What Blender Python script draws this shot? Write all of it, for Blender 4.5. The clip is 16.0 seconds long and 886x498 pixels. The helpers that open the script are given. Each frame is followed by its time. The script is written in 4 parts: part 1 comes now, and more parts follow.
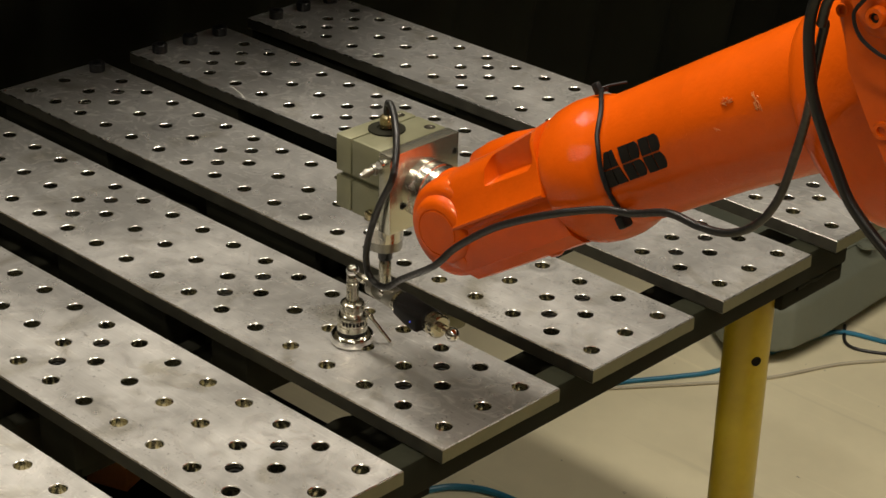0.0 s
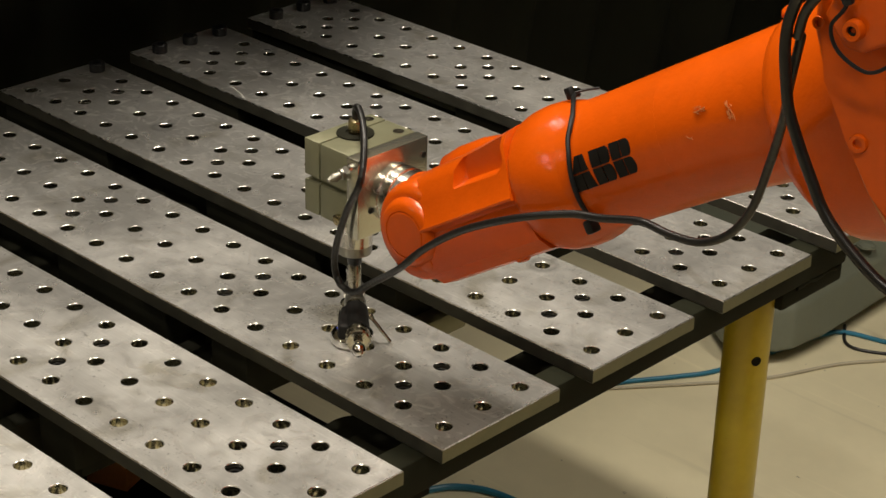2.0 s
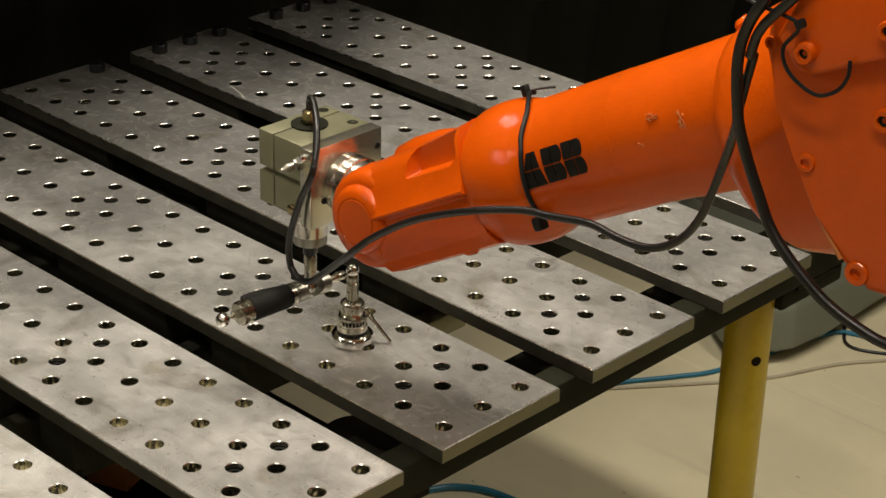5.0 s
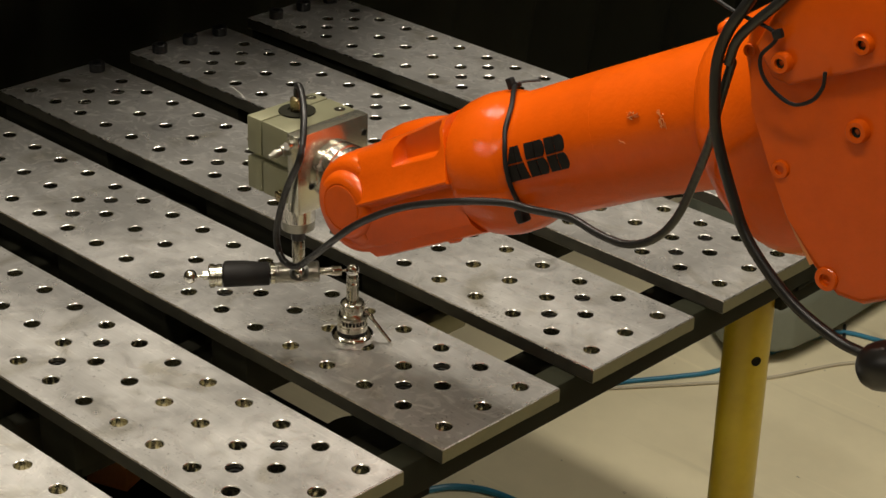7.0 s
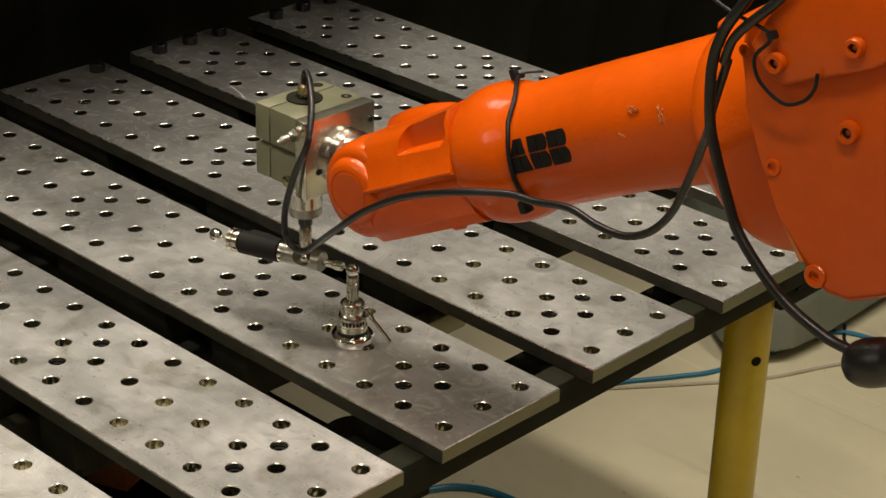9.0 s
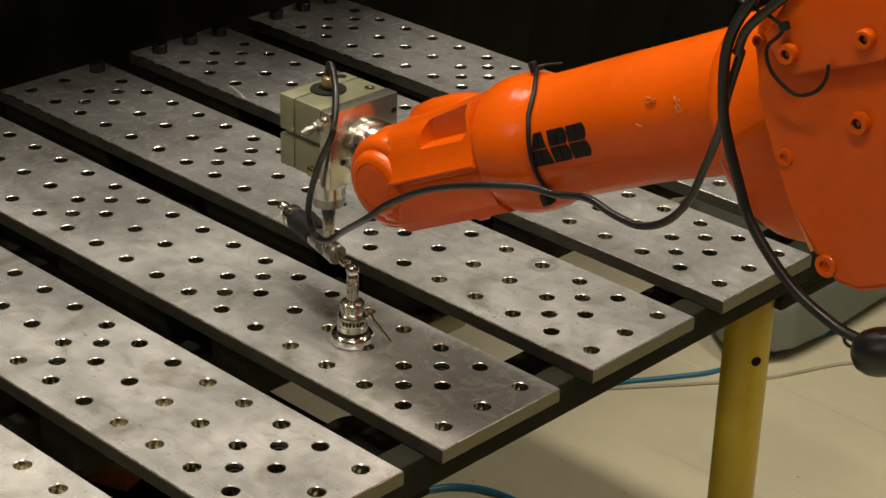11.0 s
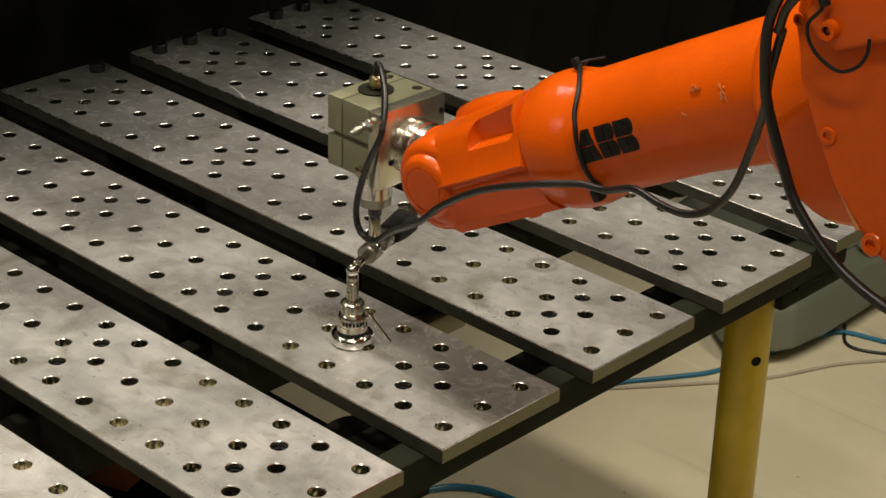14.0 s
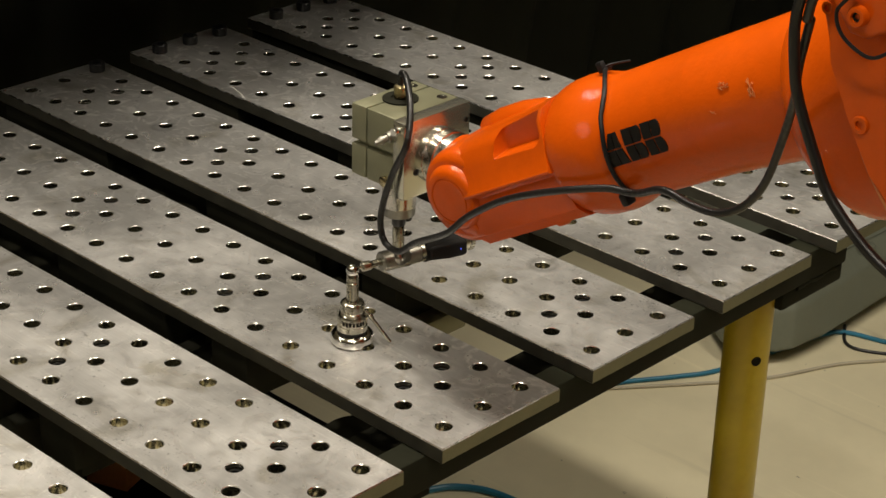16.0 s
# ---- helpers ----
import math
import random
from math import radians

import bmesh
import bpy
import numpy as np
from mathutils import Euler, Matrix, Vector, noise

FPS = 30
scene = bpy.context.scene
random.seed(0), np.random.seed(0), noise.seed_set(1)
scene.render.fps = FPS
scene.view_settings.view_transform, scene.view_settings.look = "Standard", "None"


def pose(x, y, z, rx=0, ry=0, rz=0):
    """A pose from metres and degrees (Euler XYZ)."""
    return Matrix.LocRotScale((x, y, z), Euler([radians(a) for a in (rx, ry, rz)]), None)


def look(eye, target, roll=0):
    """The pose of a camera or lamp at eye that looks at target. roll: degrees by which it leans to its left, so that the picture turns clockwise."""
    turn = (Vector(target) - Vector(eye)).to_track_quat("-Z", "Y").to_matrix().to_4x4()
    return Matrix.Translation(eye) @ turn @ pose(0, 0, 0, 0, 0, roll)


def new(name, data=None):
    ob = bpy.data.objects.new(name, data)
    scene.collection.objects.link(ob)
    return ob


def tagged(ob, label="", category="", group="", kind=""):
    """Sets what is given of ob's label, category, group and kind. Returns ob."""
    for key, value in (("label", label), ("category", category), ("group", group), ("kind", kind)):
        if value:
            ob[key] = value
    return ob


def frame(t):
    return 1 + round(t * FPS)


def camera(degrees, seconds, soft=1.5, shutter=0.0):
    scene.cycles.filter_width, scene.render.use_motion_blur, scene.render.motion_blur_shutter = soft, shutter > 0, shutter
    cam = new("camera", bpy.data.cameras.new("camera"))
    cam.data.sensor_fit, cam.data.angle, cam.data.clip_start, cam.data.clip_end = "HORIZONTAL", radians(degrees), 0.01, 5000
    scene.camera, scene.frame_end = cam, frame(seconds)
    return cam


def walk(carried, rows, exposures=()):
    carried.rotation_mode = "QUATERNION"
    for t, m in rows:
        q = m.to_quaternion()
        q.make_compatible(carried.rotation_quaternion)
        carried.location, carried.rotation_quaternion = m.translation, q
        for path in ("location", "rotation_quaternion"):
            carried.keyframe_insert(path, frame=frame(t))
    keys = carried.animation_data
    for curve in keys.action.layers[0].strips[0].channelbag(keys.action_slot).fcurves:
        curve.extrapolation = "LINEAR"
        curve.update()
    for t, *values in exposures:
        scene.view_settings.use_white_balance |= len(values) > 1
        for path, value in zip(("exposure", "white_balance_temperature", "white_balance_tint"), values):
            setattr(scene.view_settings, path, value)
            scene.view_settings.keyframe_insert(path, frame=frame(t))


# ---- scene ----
TOP = 0.75          # height of the plates' upper face above the floor
cam = camera(25.8, 16.0, soft=1.5)
EYE = pose(0.99374, -1.05601, 0.88321 + TOP, 63.882, -1.406, 44.137)
walk(cam, [(0.0, EYE), (16.0, EYE)], exposures=[(0.0, 0.0, 6500, 10), (16.0, 0.0, 6500, 10)])

# ---- light ----
world = bpy.data.worlds.new("world")
scene.world = world
world.use_nodes = True
world.node_tree.nodes["Background"].inputs[0].default_value = (1.0, 0.86, 0.66, 1)
world.node_tree.nodes["Background"].inputs[1].default_value = 0.01


def area_lamp(name, eye, target, sx, sy, watts, colour=(1.0, 0.905, 0.765)):
    data = bpy.data.lights.new(name, "AREA")
    data.shape, data.size, data.size_y, data.energy, data.color = "RECTANGLE", sx, sy, watts, colour
    ob = new(name, data)
    ob.matrix_world = look(eye, target)
    return ob


area_lamp("ceiling_tube_west", (-1.45, 0.10, 2.78), (-1.45, 0.10, 0), 0.7, 0.2, 16)
area_lamp("ceiling_tube_over", (-0.22, 0.02, 2.78), (-0.22, 0.02, 0), 0.9, 0.14, 35)
# unseen fill, added to brighten the far plates and the floor behind
area_lamp("north_fill", (0.8, 1.4, 2.78), (0.8, 1.4, 0), 1.0, 0.25, 21)
area_lamp("ceiling_tube_front", (0.60, -0.85, 2.78), (0.60, -0.85, 0), 0.9, 0.14, 19)
# unseen fill, added to brighten the near floor and the elbow
area_lamp("east_fill", (2.6, -1.6, 2.78), (2.6, -1.6, 0), 0.6, 0.35, 9)
area_lamp("ceiling_tube_south", (-1.3, -3.1, 2.78), (-1.3, -3.1, 0), 0.7, 0.26, 24)

# ---- materials ----


def material(name, colour, rough=0.5, metal=0.0, spread=0.12, scale=30.0, bump=0.0, bump_scale=200.0, second=None, coat=0.0, rough_spread=0.1,
             stretch=(1, 1, 1), spec=0.5, fixed=False):
    """Principled material with colour and gloss that vary at two scales, and fine relief."""
    m = bpy.data.materials.new(name)
    m.use_nodes = True
    nt = m.node_tree
    bs = nt.nodes["Principled BSDF"]
    geo = nt.nodes.new("ShaderNodeTexCoord")
    mp = nt.nodes.new("ShaderNodeMapping")
    mp.inputs["Scale"].default_value = stretch
    if fixed:
        geo = nt.nodes.new("ShaderNodeNewGeometry")
    nt.links.new(geo.outputs["Position" if fixed else "Object"], mp.inputs[0])

    def noise_tex(sc, detail=4.0):
        n = nt.nodes.new("ShaderNodeTexNoise")
        n.inputs["Scale"].default_value, n.inputs["Detail"].default_value = sc, detail
        nt.links.new(mp.outputs[0], n.inputs["Vector"])
        return n
    big, fine = noise_tex(scale, 5.0), noise_tex(scale * 9, 3.0)
    add = nt.nodes.new("ShaderNodeMath")
    add.operation = "MULTIPLY_ADD"
    add.inputs[1].default_value = 0.35
    nt.links.new(fine.outputs[0], add.inputs[0])
    nt.links.new(big.outputs[0], add.inputs[2])
    ramp = nt.nodes.new("ShaderNodeValToRGB")
    a = [max(0.0, v * (1 - spread)) for v in colour]
    b = [min(1.0, v * (1 + spread)) for v in (second or colour)]
    ramp.color_ramp.elements[0].position, ramp.color_ramp.elements[0].color = 0.42, (*a, 1)
    ramp.color_ramp.elements[1].position, ramp.color_ramp.elements[1].color = 0.92, (*b, 1)
    nt.links.new(add.outputs[0], ramp.inputs[0])
    nt.links.new(ramp.outputs[0], bs.inputs["Base Color"])
    rr = nt.nodes.new("ShaderNodeMapRange")
    rr.inputs["From Min"].default_value, rr.inputs["From Max"].default_value = 0.4, 0.95
    rr.inputs["To Min"].default_value, rr.inputs["To Max"].default_value = max(0.02, rough - rough_spread), min(1, rough + rough_spread)
    nt.links.new(add.outputs[0], rr.inputs["Value"])
    nt.links.new(rr.outputs[0], bs.inputs["Roughness"])
    bs.inputs["Metallic"].default_value = metal
    bs.inputs["Specular IOR Level"].default_value = spec
    bs.inputs["Coat Weight"].default_value = coat
    bs.inputs["Coat Roughness"].default_value = 0.12
    if coat:
        peel = nt.nodes.new("ShaderNodeBump")
        peel.inputs["Strength"].default_value, peel.inputs["Distance"].default_value = 0.36, 0.001
        nt.links.new(noise_tex(420.0, 1.0).outputs[0], peel.inputs["Height"])
        nt.links.new(peel.outputs[0], bs.inputs["Coat Normal"])
    if bump:
        bn = nt.nodes.new("ShaderNodeBump")
        bn.inputs["Strength"].default_value, bn.inputs["Distance"].default_value = bump, 0.001
        nt.links.new(noise_tex(bump_scale, 4.0).outputs[0], bn.inputs["Height"])
        nt.links.new(bn.outputs[0], bs.inputs["Normal"])
    return m


def plate_material():
    """Ground steel: grey, blotched with oil and handling marks, faint grinding streaks, pale scratches."""
    m = material("ground_steel", (0.52, 0.510, 0.485), 0.42, 0.76, 0.16, 7.0, 0.06, 260, second=(0.62, 0.612, 0.585), rough_spread=0.09, fixed=True)
    nt = m.node_tree
    bs = nt.nodes["Principled BSDF"]
    base = bs.inputs["Base Color"].links[0].from_socket
    tc = nt.nodes.new("ShaderNodeNewGeometry")
    stain = nt.nodes.new("ShaderNodeTexNoise")
    stain.inputs["Scale"].default_value, stain.inputs["Detail"].default_value, stain.inputs["Distortion"].default_value = 16.0, 8.0, 0.8
    nt.links.new(tc.outputs["Position"], stain.inputs["Vector"])
    r = nt.nodes.new("ShaderNodeValToRGB")
    r.color_ramp.elements[0].position, r.color_ramp.elements[0].color = 0.56, (1, 1, 1, 1)
    r.color_ramp.elements[1].position, r.color_ramp.elements[1].color = 0.72, (0.70, 0.68, 0.62, 1)
    nt.links.new(stain.outputs[0], r.inputs[0])
    mul = nt.nodes.new("ShaderNodeMix")
    mul.data_type, mul.blend_type = "RGBA", "MULTIPLY"
    mul.inputs["Factor"].default_value = 1.0
    nt.links.new(base, mul.inputs["A"])
    nt.links.new(r.outputs[0], mul.inputs["B"])
    # pale smears, and fine scratches across the grinding
    smear = nt.nodes.new("ShaderNodeTexNoise")
    smear.inputs["Scale"].default_value, smear.inputs["Detail"].default_value, smear.inputs["Distortion"].default_value = 30.0, 10.0, 2.2
    nt.links.new(tc.outputs["Position"], smear.inputs["Vector"])
    mp = nt.nodes.new("ShaderNodeMapping")
    mp.inputs["Rotation"].default_value, mp.inputs["Scale"].default_value = (0, 0, 0.5), (14, 260, 14)
    nt.links.new(tc.outputs["Position"], mp.inputs[0])
    lines = nt.nodes.new("ShaderNodeTexNoise")
    lines.inputs["Scale"].default_value, lines.inputs["Detail"].default_value = 1.6, 5.0
    nt.links.new(mp.outputs[0], lines.inputs["Vector"])
    lift = nt.nodes.new("ShaderNodeMapRange")
    lift.inputs["From Min"].default_value, lift.inputs["From Max"].default_value = 0.52, 0.68
    lift.inputs["To Min"].default_value, lift.inputs["To Max"].default_value = 0.95, 1.48
    nt.links.new(smear.outputs[0], lift.inputs["Value"])
    fine = nt.nodes.new("ShaderNodeMapRange")
    fine.inputs["From Min"].default_value, fine.inputs["From Max"].default_value = 0.38, 0.64
    fine.inputs["To Min"].default_value, fine.inputs["To Max"].default_value = 0.965, 1.04
    nt.links.new(lines.outputs[0], fine.inputs["Value"])
    pits = nt.nodes.new("ShaderNodeTexNoise")
    pits.inputs["Scale"].default_value, pits.inputs["Detail"].default_value = 210.0, 3.0
    nt.links.new(tc.outputs["Position"], pits.inputs["Vector"])
    speck = nt.nodes.new("ShaderNodeMapRange")
    speck.inputs["From Min"].default_value, speck.inputs["From Max"].default_value = 0.66, 0.74
    speck.inputs["To Min"].default_value, speck.inputs["To Max"].default_value = 1.0, 0.55
    nt.links.new(pits.outputs[0], speck.inputs["Value"])
    # dirt specks that gather in patches, and single long scratches
    flecks = nt.nodes.new("ShaderNodeTexNoise")
    flecks.inputs["Scale"].default_value, flecks.inputs["Detail"].default_value = 430.0, 2.0
    nt.links.new(tc.outputs["Position"], flecks.inputs["Vector"])
    patch = nt.nodes.new("ShaderNodeTexNoise")
    patch.inputs["Scale"].default_value, patch.inputs["Detail"].default_value = 11.0, 3.0
    nt.links.new(tc.outputs["Position"], patch.inputs["Vector"])
    both_up = nt.nodes.new("ShaderNodeMath")
    both_up.operation = "MULTIPLY"
    nt.links.new(flecks.outputs[0], both_up.inputs[0])
    nt.links.new(patch.outputs[0], both_up.inputs[1])
    dirt = nt.nodes.new("ShaderNodeMapRange")
    dirt.inputs["From Min"].default_value, dirt.inputs["From Max"].default_value = 0.405, 0.455
    dirt.inputs["To Min"].default_value, dirt.inputs["To Max"].default_value = 1.0, 0.5
    nt.links.new(both_up.outputs[0], dirt.inputs["Value"])
    last = speck.outputs[0]
    for angle, span in ((0.95, 16.0), (-0.5, 22.0), (2.2, 13.0)):
        turn = nt.nodes.new("ShaderNodeMapping")
        turn.inputs["Rotation"].default_value, turn.inputs["Scale"].default_value = (0, 0, angle), (span, 330.0, 1)
        nt.links.new(tc.outputs["Position"], turn.inputs[0])
        line = nt.nodes.new("ShaderNodeTexNoise")
        line.inputs["Scale"].default_value, line.inputs["Detail"].default_value, line.inputs["Distortion"].default_value = 1.0, 1.0, 0.3
        nt.links.new(turn.outputs[0], line.inputs["Vector"])
        cut = nt.nodes.new("ShaderNodeMapRange")
        cut.inputs["From Min"].default_value, cut.inputs["From Max"].default_value = 0.70, 0.76
        cut.inputs["To Min"].default_value, cut.inputs["To Max"].default_value = 1.0, 1.16
        nt.links.new(line.outputs[0], cut.inputs["Value"])
        mult = nt.nodes.new("ShaderNodeMath")
        mult.operation = "MULTIPLY"
        nt.links.new(last, mult.inputs[0])
        nt.links.new(cut.outputs[0], mult.inputs[1])
        last = mult.outputs[0]
    # oily rings left round a few holes by clamped parts
    for cx, cy, r0 in ((-0.150, 0.301, 0.0135), (-0.700, 0.246, 0.012), (-0.500, 0.148, 0.013)):
        away = nt.nodes.new("ShaderNodeVectorMath")
        away.operation = "DISTANCE"
        away.inputs[1].default_value = (cx, cy, TOP)
        nt.links.new(tc.outputs["Position"], away.inputs[0])
        wob = nt.nodes.new("ShaderNodeMath")
        wob.operation = "MULTIPLY_ADD"
        wob.inputs[1].default_value = 0.006
        nt.links.new(smear.outputs[0], wob.inputs[0])
        nt.links.new(away.outputs["Value"], wob.inputs[2])
        ring = nt.nodes.new("ShaderNodeValToRGB")
        ring.color_ramp.elements[0].position, ring.color_ramp.elements[0].color = 0.30, (0.88, 0.88, 0.88, 1)
        ring.color_ramp.elements[1].position, ring.color_ramp.elements[1].color = 0.62, (1, 1, 1, 1)
        mid = ring.color_ramp.elements.new(0.46)
        mid.color = (0.66, 0.66, 0.66, 1)
        span = nt.nodes.new("ShaderNodeMath")
        span.operation = "DIVIDE"
        span.inputs[1].default_value = (r0 + 0.003) / 0.46
        nt.links.new(wob.outputs[0], span.inputs[0])
        nt.links.new(span.outputs[0], ring.inputs[0])
        stainy = nt.nodes.new("ShaderNodeMath")
        stainy.operation = "MULTIPLY"
        nt.links.new(last, stainy.inputs[0])
        nt.links.new(ring.outputs[0], stainy.inputs[1])
        last = stainy.outputs[0]
    soiled = nt.nodes.new("ShaderNodeMath")
    soiled.operation = "MULTIPLY"
    nt.links.new(last, soiled.inputs[0])
    nt.links.new(dirt.outputs[0], soiled.inputs[1])
    worn = nt.nodes.new("ShaderNodeMath")
    worn.operation = "MULTIPLY"
    nt.links.new(fine.outputs[0], worn.inputs[0])
    nt.links.new(soiled.outputs[0], worn.inputs[1])
    both = nt.nodes.new("ShaderNodeMath")
    both.operation = "MULTIPLY"
    nt.links.new(lift.outputs[0], both.inputs[0])
    nt.links.new(worn.outputs[0], both.inputs[1])
    scale = nt.nodes.new("ShaderNodeVectorMath")
    scale.operation = "SCALE"
    nt.links.new(mul.outputs["Result"], scale.inputs[0])
    nt.links.new(both.outputs[0], scale.inputs["Scale"])
    nt.links.new(scale.outputs[0], bs.inputs["Base Color"])
    rough = bs.inputs["Roughness"].links[0].from_socket
    div = nt.nodes.new("ShaderNodeMath")
    div.operation = "DIVIDE"
    nt.links.new(rough, div.inputs[0])
    nt.links.new(lift.outputs[0], div.inputs[1])
    nt.links.new(div.outputs[0], bs.inputs["Roughness"])
    return m


PLATE = plate_material()
RIM = material("machined_steel_edge", (0.78, 0.76, 0.72), 0.27, 1.0, 0.06, 60, rough_spread=0.05)
WALL_STEEL = material("bored_steel", (0.58, 0.56, 0.46), 0.2, 1.0, 0.03, 60, rough_spread=0.02)
LONG_SIDE = material("dark_long_side", (0.054, 0.052, 0.040), 0.6, 0.2, 0.25, 40, 0.15, 200, spec=0.2)
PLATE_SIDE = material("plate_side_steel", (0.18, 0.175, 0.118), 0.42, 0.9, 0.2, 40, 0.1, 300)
BLACK_STEEL = material("black_painted_steel", (0.015, 0.015, 0.010), 0.8, 0.0, 0.3, 25, 0.15, 180, spec=0.08)
OLIVE_STEEL = material("dark_grey_frame_paint", (0.020, 0.021, 0.013), 0.7, 0.0, 0.25, 18, 0.12, 150, spec=0.06)
SCREW = material("black_oxide_screw", (0.02, 0.02, 0.02), 0.35, 0.6, 0.2, 80)
ORANGE = material("orange_robot_paint", (0.56, 0.076, 0.0010), 0.5, 0.0, 0.09, 12, 0.34, 330, second=(0.60, 0.082, 0.0014), coat=0.52, spec=0.03, rough_spread=0.06)
ORANGE_DULL = material("orange_worn_paint", (0.56, 0.19, 0.055), 0.5, 0.0, 0.1, 60, 0.2, 300)
BLACK_PRINT = material("black_print", (0.008, 0.007, 0.006), 0.5, 0.0, 0.2, 80, spec=0.15)
RUBBER = material("black_cable_rubber", (0.008, 0.0075, 0.007), 0.38, 0.0, 0.2, 60, 0.05, 300, spec=0.5)
SLEEVE = material("matt_black_plastic", (0.012, 0.011, 0.010), 0.62, 0.0, 0.2, 60, 0.1, 400, spec=0.2)
NYLON = material("black_nylon_tie", (0.010, 0.010, 0.010), 0.48, 0.0, 0.2, 60, spec=0.25)
ALU = material("clear_anodised_aluminium", (0.23, 0.228, 0.145), 0.42, 0.45, 0.08, 40, 0.04, 400)
ALU_DARK = material("machined_aluminium", (0.62, 0.60, 0.55), 0.24, 1.0, 0.08, 70, 0.05, 350)
SATIN = material("satin_steel", (0.48, 0.46, 0.38), 0.22, 1.0, 0.1, 90)
SATIN_DARK = material("satin_gunmetal", (0.30, 0.29, 0.25), 0.34, 0.9, 0.1, 90)
CHROME = material("polished_steel", (0.64, 0.63, 0.60), 0.07, 1.0, 0.04, 60, rough_spread=0.03)
PLATE_ALU = material("brushed_aluminium", (0.56, 0.545, 0.45), 0.22, 0.9, 0.03, 14, 0.0, 300, rough_spread=0.03)
PALE = material("pale_scuffed_metal", (0.55, 0.54, 0.50), 0.6, 0.0, 0.1, 60)
LED = material("blue_indicator", (0.05, 0.08, 0.8), 0.3)
LED.node_tree.nodes["Principled BSDF"].inputs["Emission Color"].default_value = (0.08, 0.12, 1.0, 1)
LED.node_tree.nodes["Principled BSDF"].inputs["Emission Strength"].default_value = 0.5
BRASS = material("brass", (0.40, 0.34, 0.20), 0.28, 1.0, 0.1, 60)
YELLOW = material("yellow_leg_paint", (0.46, 0.34, 0.014), 0.36, 0.0, 0.12, 9, 0.1, 120, second=(0.50, 0.38, 0.022))


def floor_material():
    """Beige floor coating with rare dark specks and faint rubbed streaks."""
    m = material("beige_floor_coating", (0.70, 0.64, 0.44), 0.5, 0.0, 0.08, 3.0, 0.05, 60)
    nt = m.node_tree
    bs = nt.nodes["Principled BSDF"]
    base = bs.inputs["Base Color"].links[0].from_socket
    tc = nt.nodes.new("ShaderNodeNewGeometry")
    factors = []
    for size, lo, hi, low, high, stretch, turn in ((55.0, 0.72, 0.78, 1.0, 0.35, (1, 1, 1), 0.0), (9.0, 0.60, 0.78, 1.0, 0.84, (0.12, 3.0, 1), 0.7), (14.0, 0.62, 0.75, 1.0, 1.10, (0.1, 4.0, 1), -0.4)):
        mp = nt.nodes.new("ShaderNodeMapping")
        mp.inputs["Scale"].default_value, mp.inputs["Rotation"].default_value = stretch, (0, 0, turn)
        nt.links.new(tc.outputs["Position"], mp.inputs[0])
        n = nt.nodes.new("ShaderNodeTexNoise")
        n.inputs["Scale"].default_value, n.inputs["Detail"].default_value = size, 3.0
        nt.links.new(mp.outputs[0], n.inputs["Vector"])
        r = nt.nodes.new("ShaderNodeMapRange")
        r.inputs["From Min"].default_value, r.inputs["From Max"].default_value = lo, hi
        r.inputs["To Min"].default_value, r.inputs["To Max"].default_value = low, high
        nt.links.new(n.outputs[0], r.inputs["Value"])
        factors.append(r.outputs[0])
    for f in factors:
        sc = nt.nodes.new("ShaderNodeVectorMath")
        sc.operation = "SCALE"
        nt.links.new(base, sc.inputs[0])
        nt.links.new(f, sc.inputs["Scale"])
        base = sc.outputs[0]
    nt.links.new(base, bs.inputs["Base Color"])
    return m


FLOOR = floor_material()
DARK_WALL = material("black_curtain", (0.0110, 0.0115, 0.0070), 0.9, 0.0, 0.25, 6, 0.2, 40, spec=0.15)
ROOM_DARK = material("dark_unseen_wall", (0.10, 0.09, 0.075), 0.85, 0.0, 0.1, 3)
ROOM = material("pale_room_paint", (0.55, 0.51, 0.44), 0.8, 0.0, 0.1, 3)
GREY_BASE = material("grey_machine_paint", (0.145, 0.157, 0.118), 0.5, 0.0, 0.1, 9, 0.12, 140)
BLUE_HOSE = material("blue_air_hose", (0.02, 0.16, 0.26), 0.4, 0.0, 0.1, 30)
CREAM_CABLE = material("cream_cable", (0.42, 0.38, 0.28), 0.5, 0.0, 0.1, 30)
CARDBOARD = material("brown_cardboard", (0.60, 0.30, 0.11), 0.8, 0.0, 0.15, 20, 0.1, 200)

# ---- mesh helpers ----


def mesh_from(bm, name, mat, smooth=True, angle=35):
    me = bpy.data.meshes.new(name)
    bmesh.ops.recalc_face_normals(bm, faces=bm.faces)
    bm.to_mesh(me)
    bm.free()
    for m in (mat if isinstance(mat, (list, tuple)) else [mat]):
        me.materials.append(m)
    if smooth:
        me.shade_smooth()
        me.set_sharp_from_angle(angle=radians(angle))
    return me


def part(name, bm, mat, parent=None, label="", smooth=True, angle=35):
    ob = new(name, mesh_from(bm, name, mat, smooth, angle))
    if parent is not None:
        ob.parent = parent
    if label:
        tagged(ob, label)
    return ob


def thing(name, label, category, group="", at=(0, 0, 0)):
    ob = new(name)
    ob.empty_display_size = 0.05
    ob.location = at
    return tagged(ob, label, category, group)


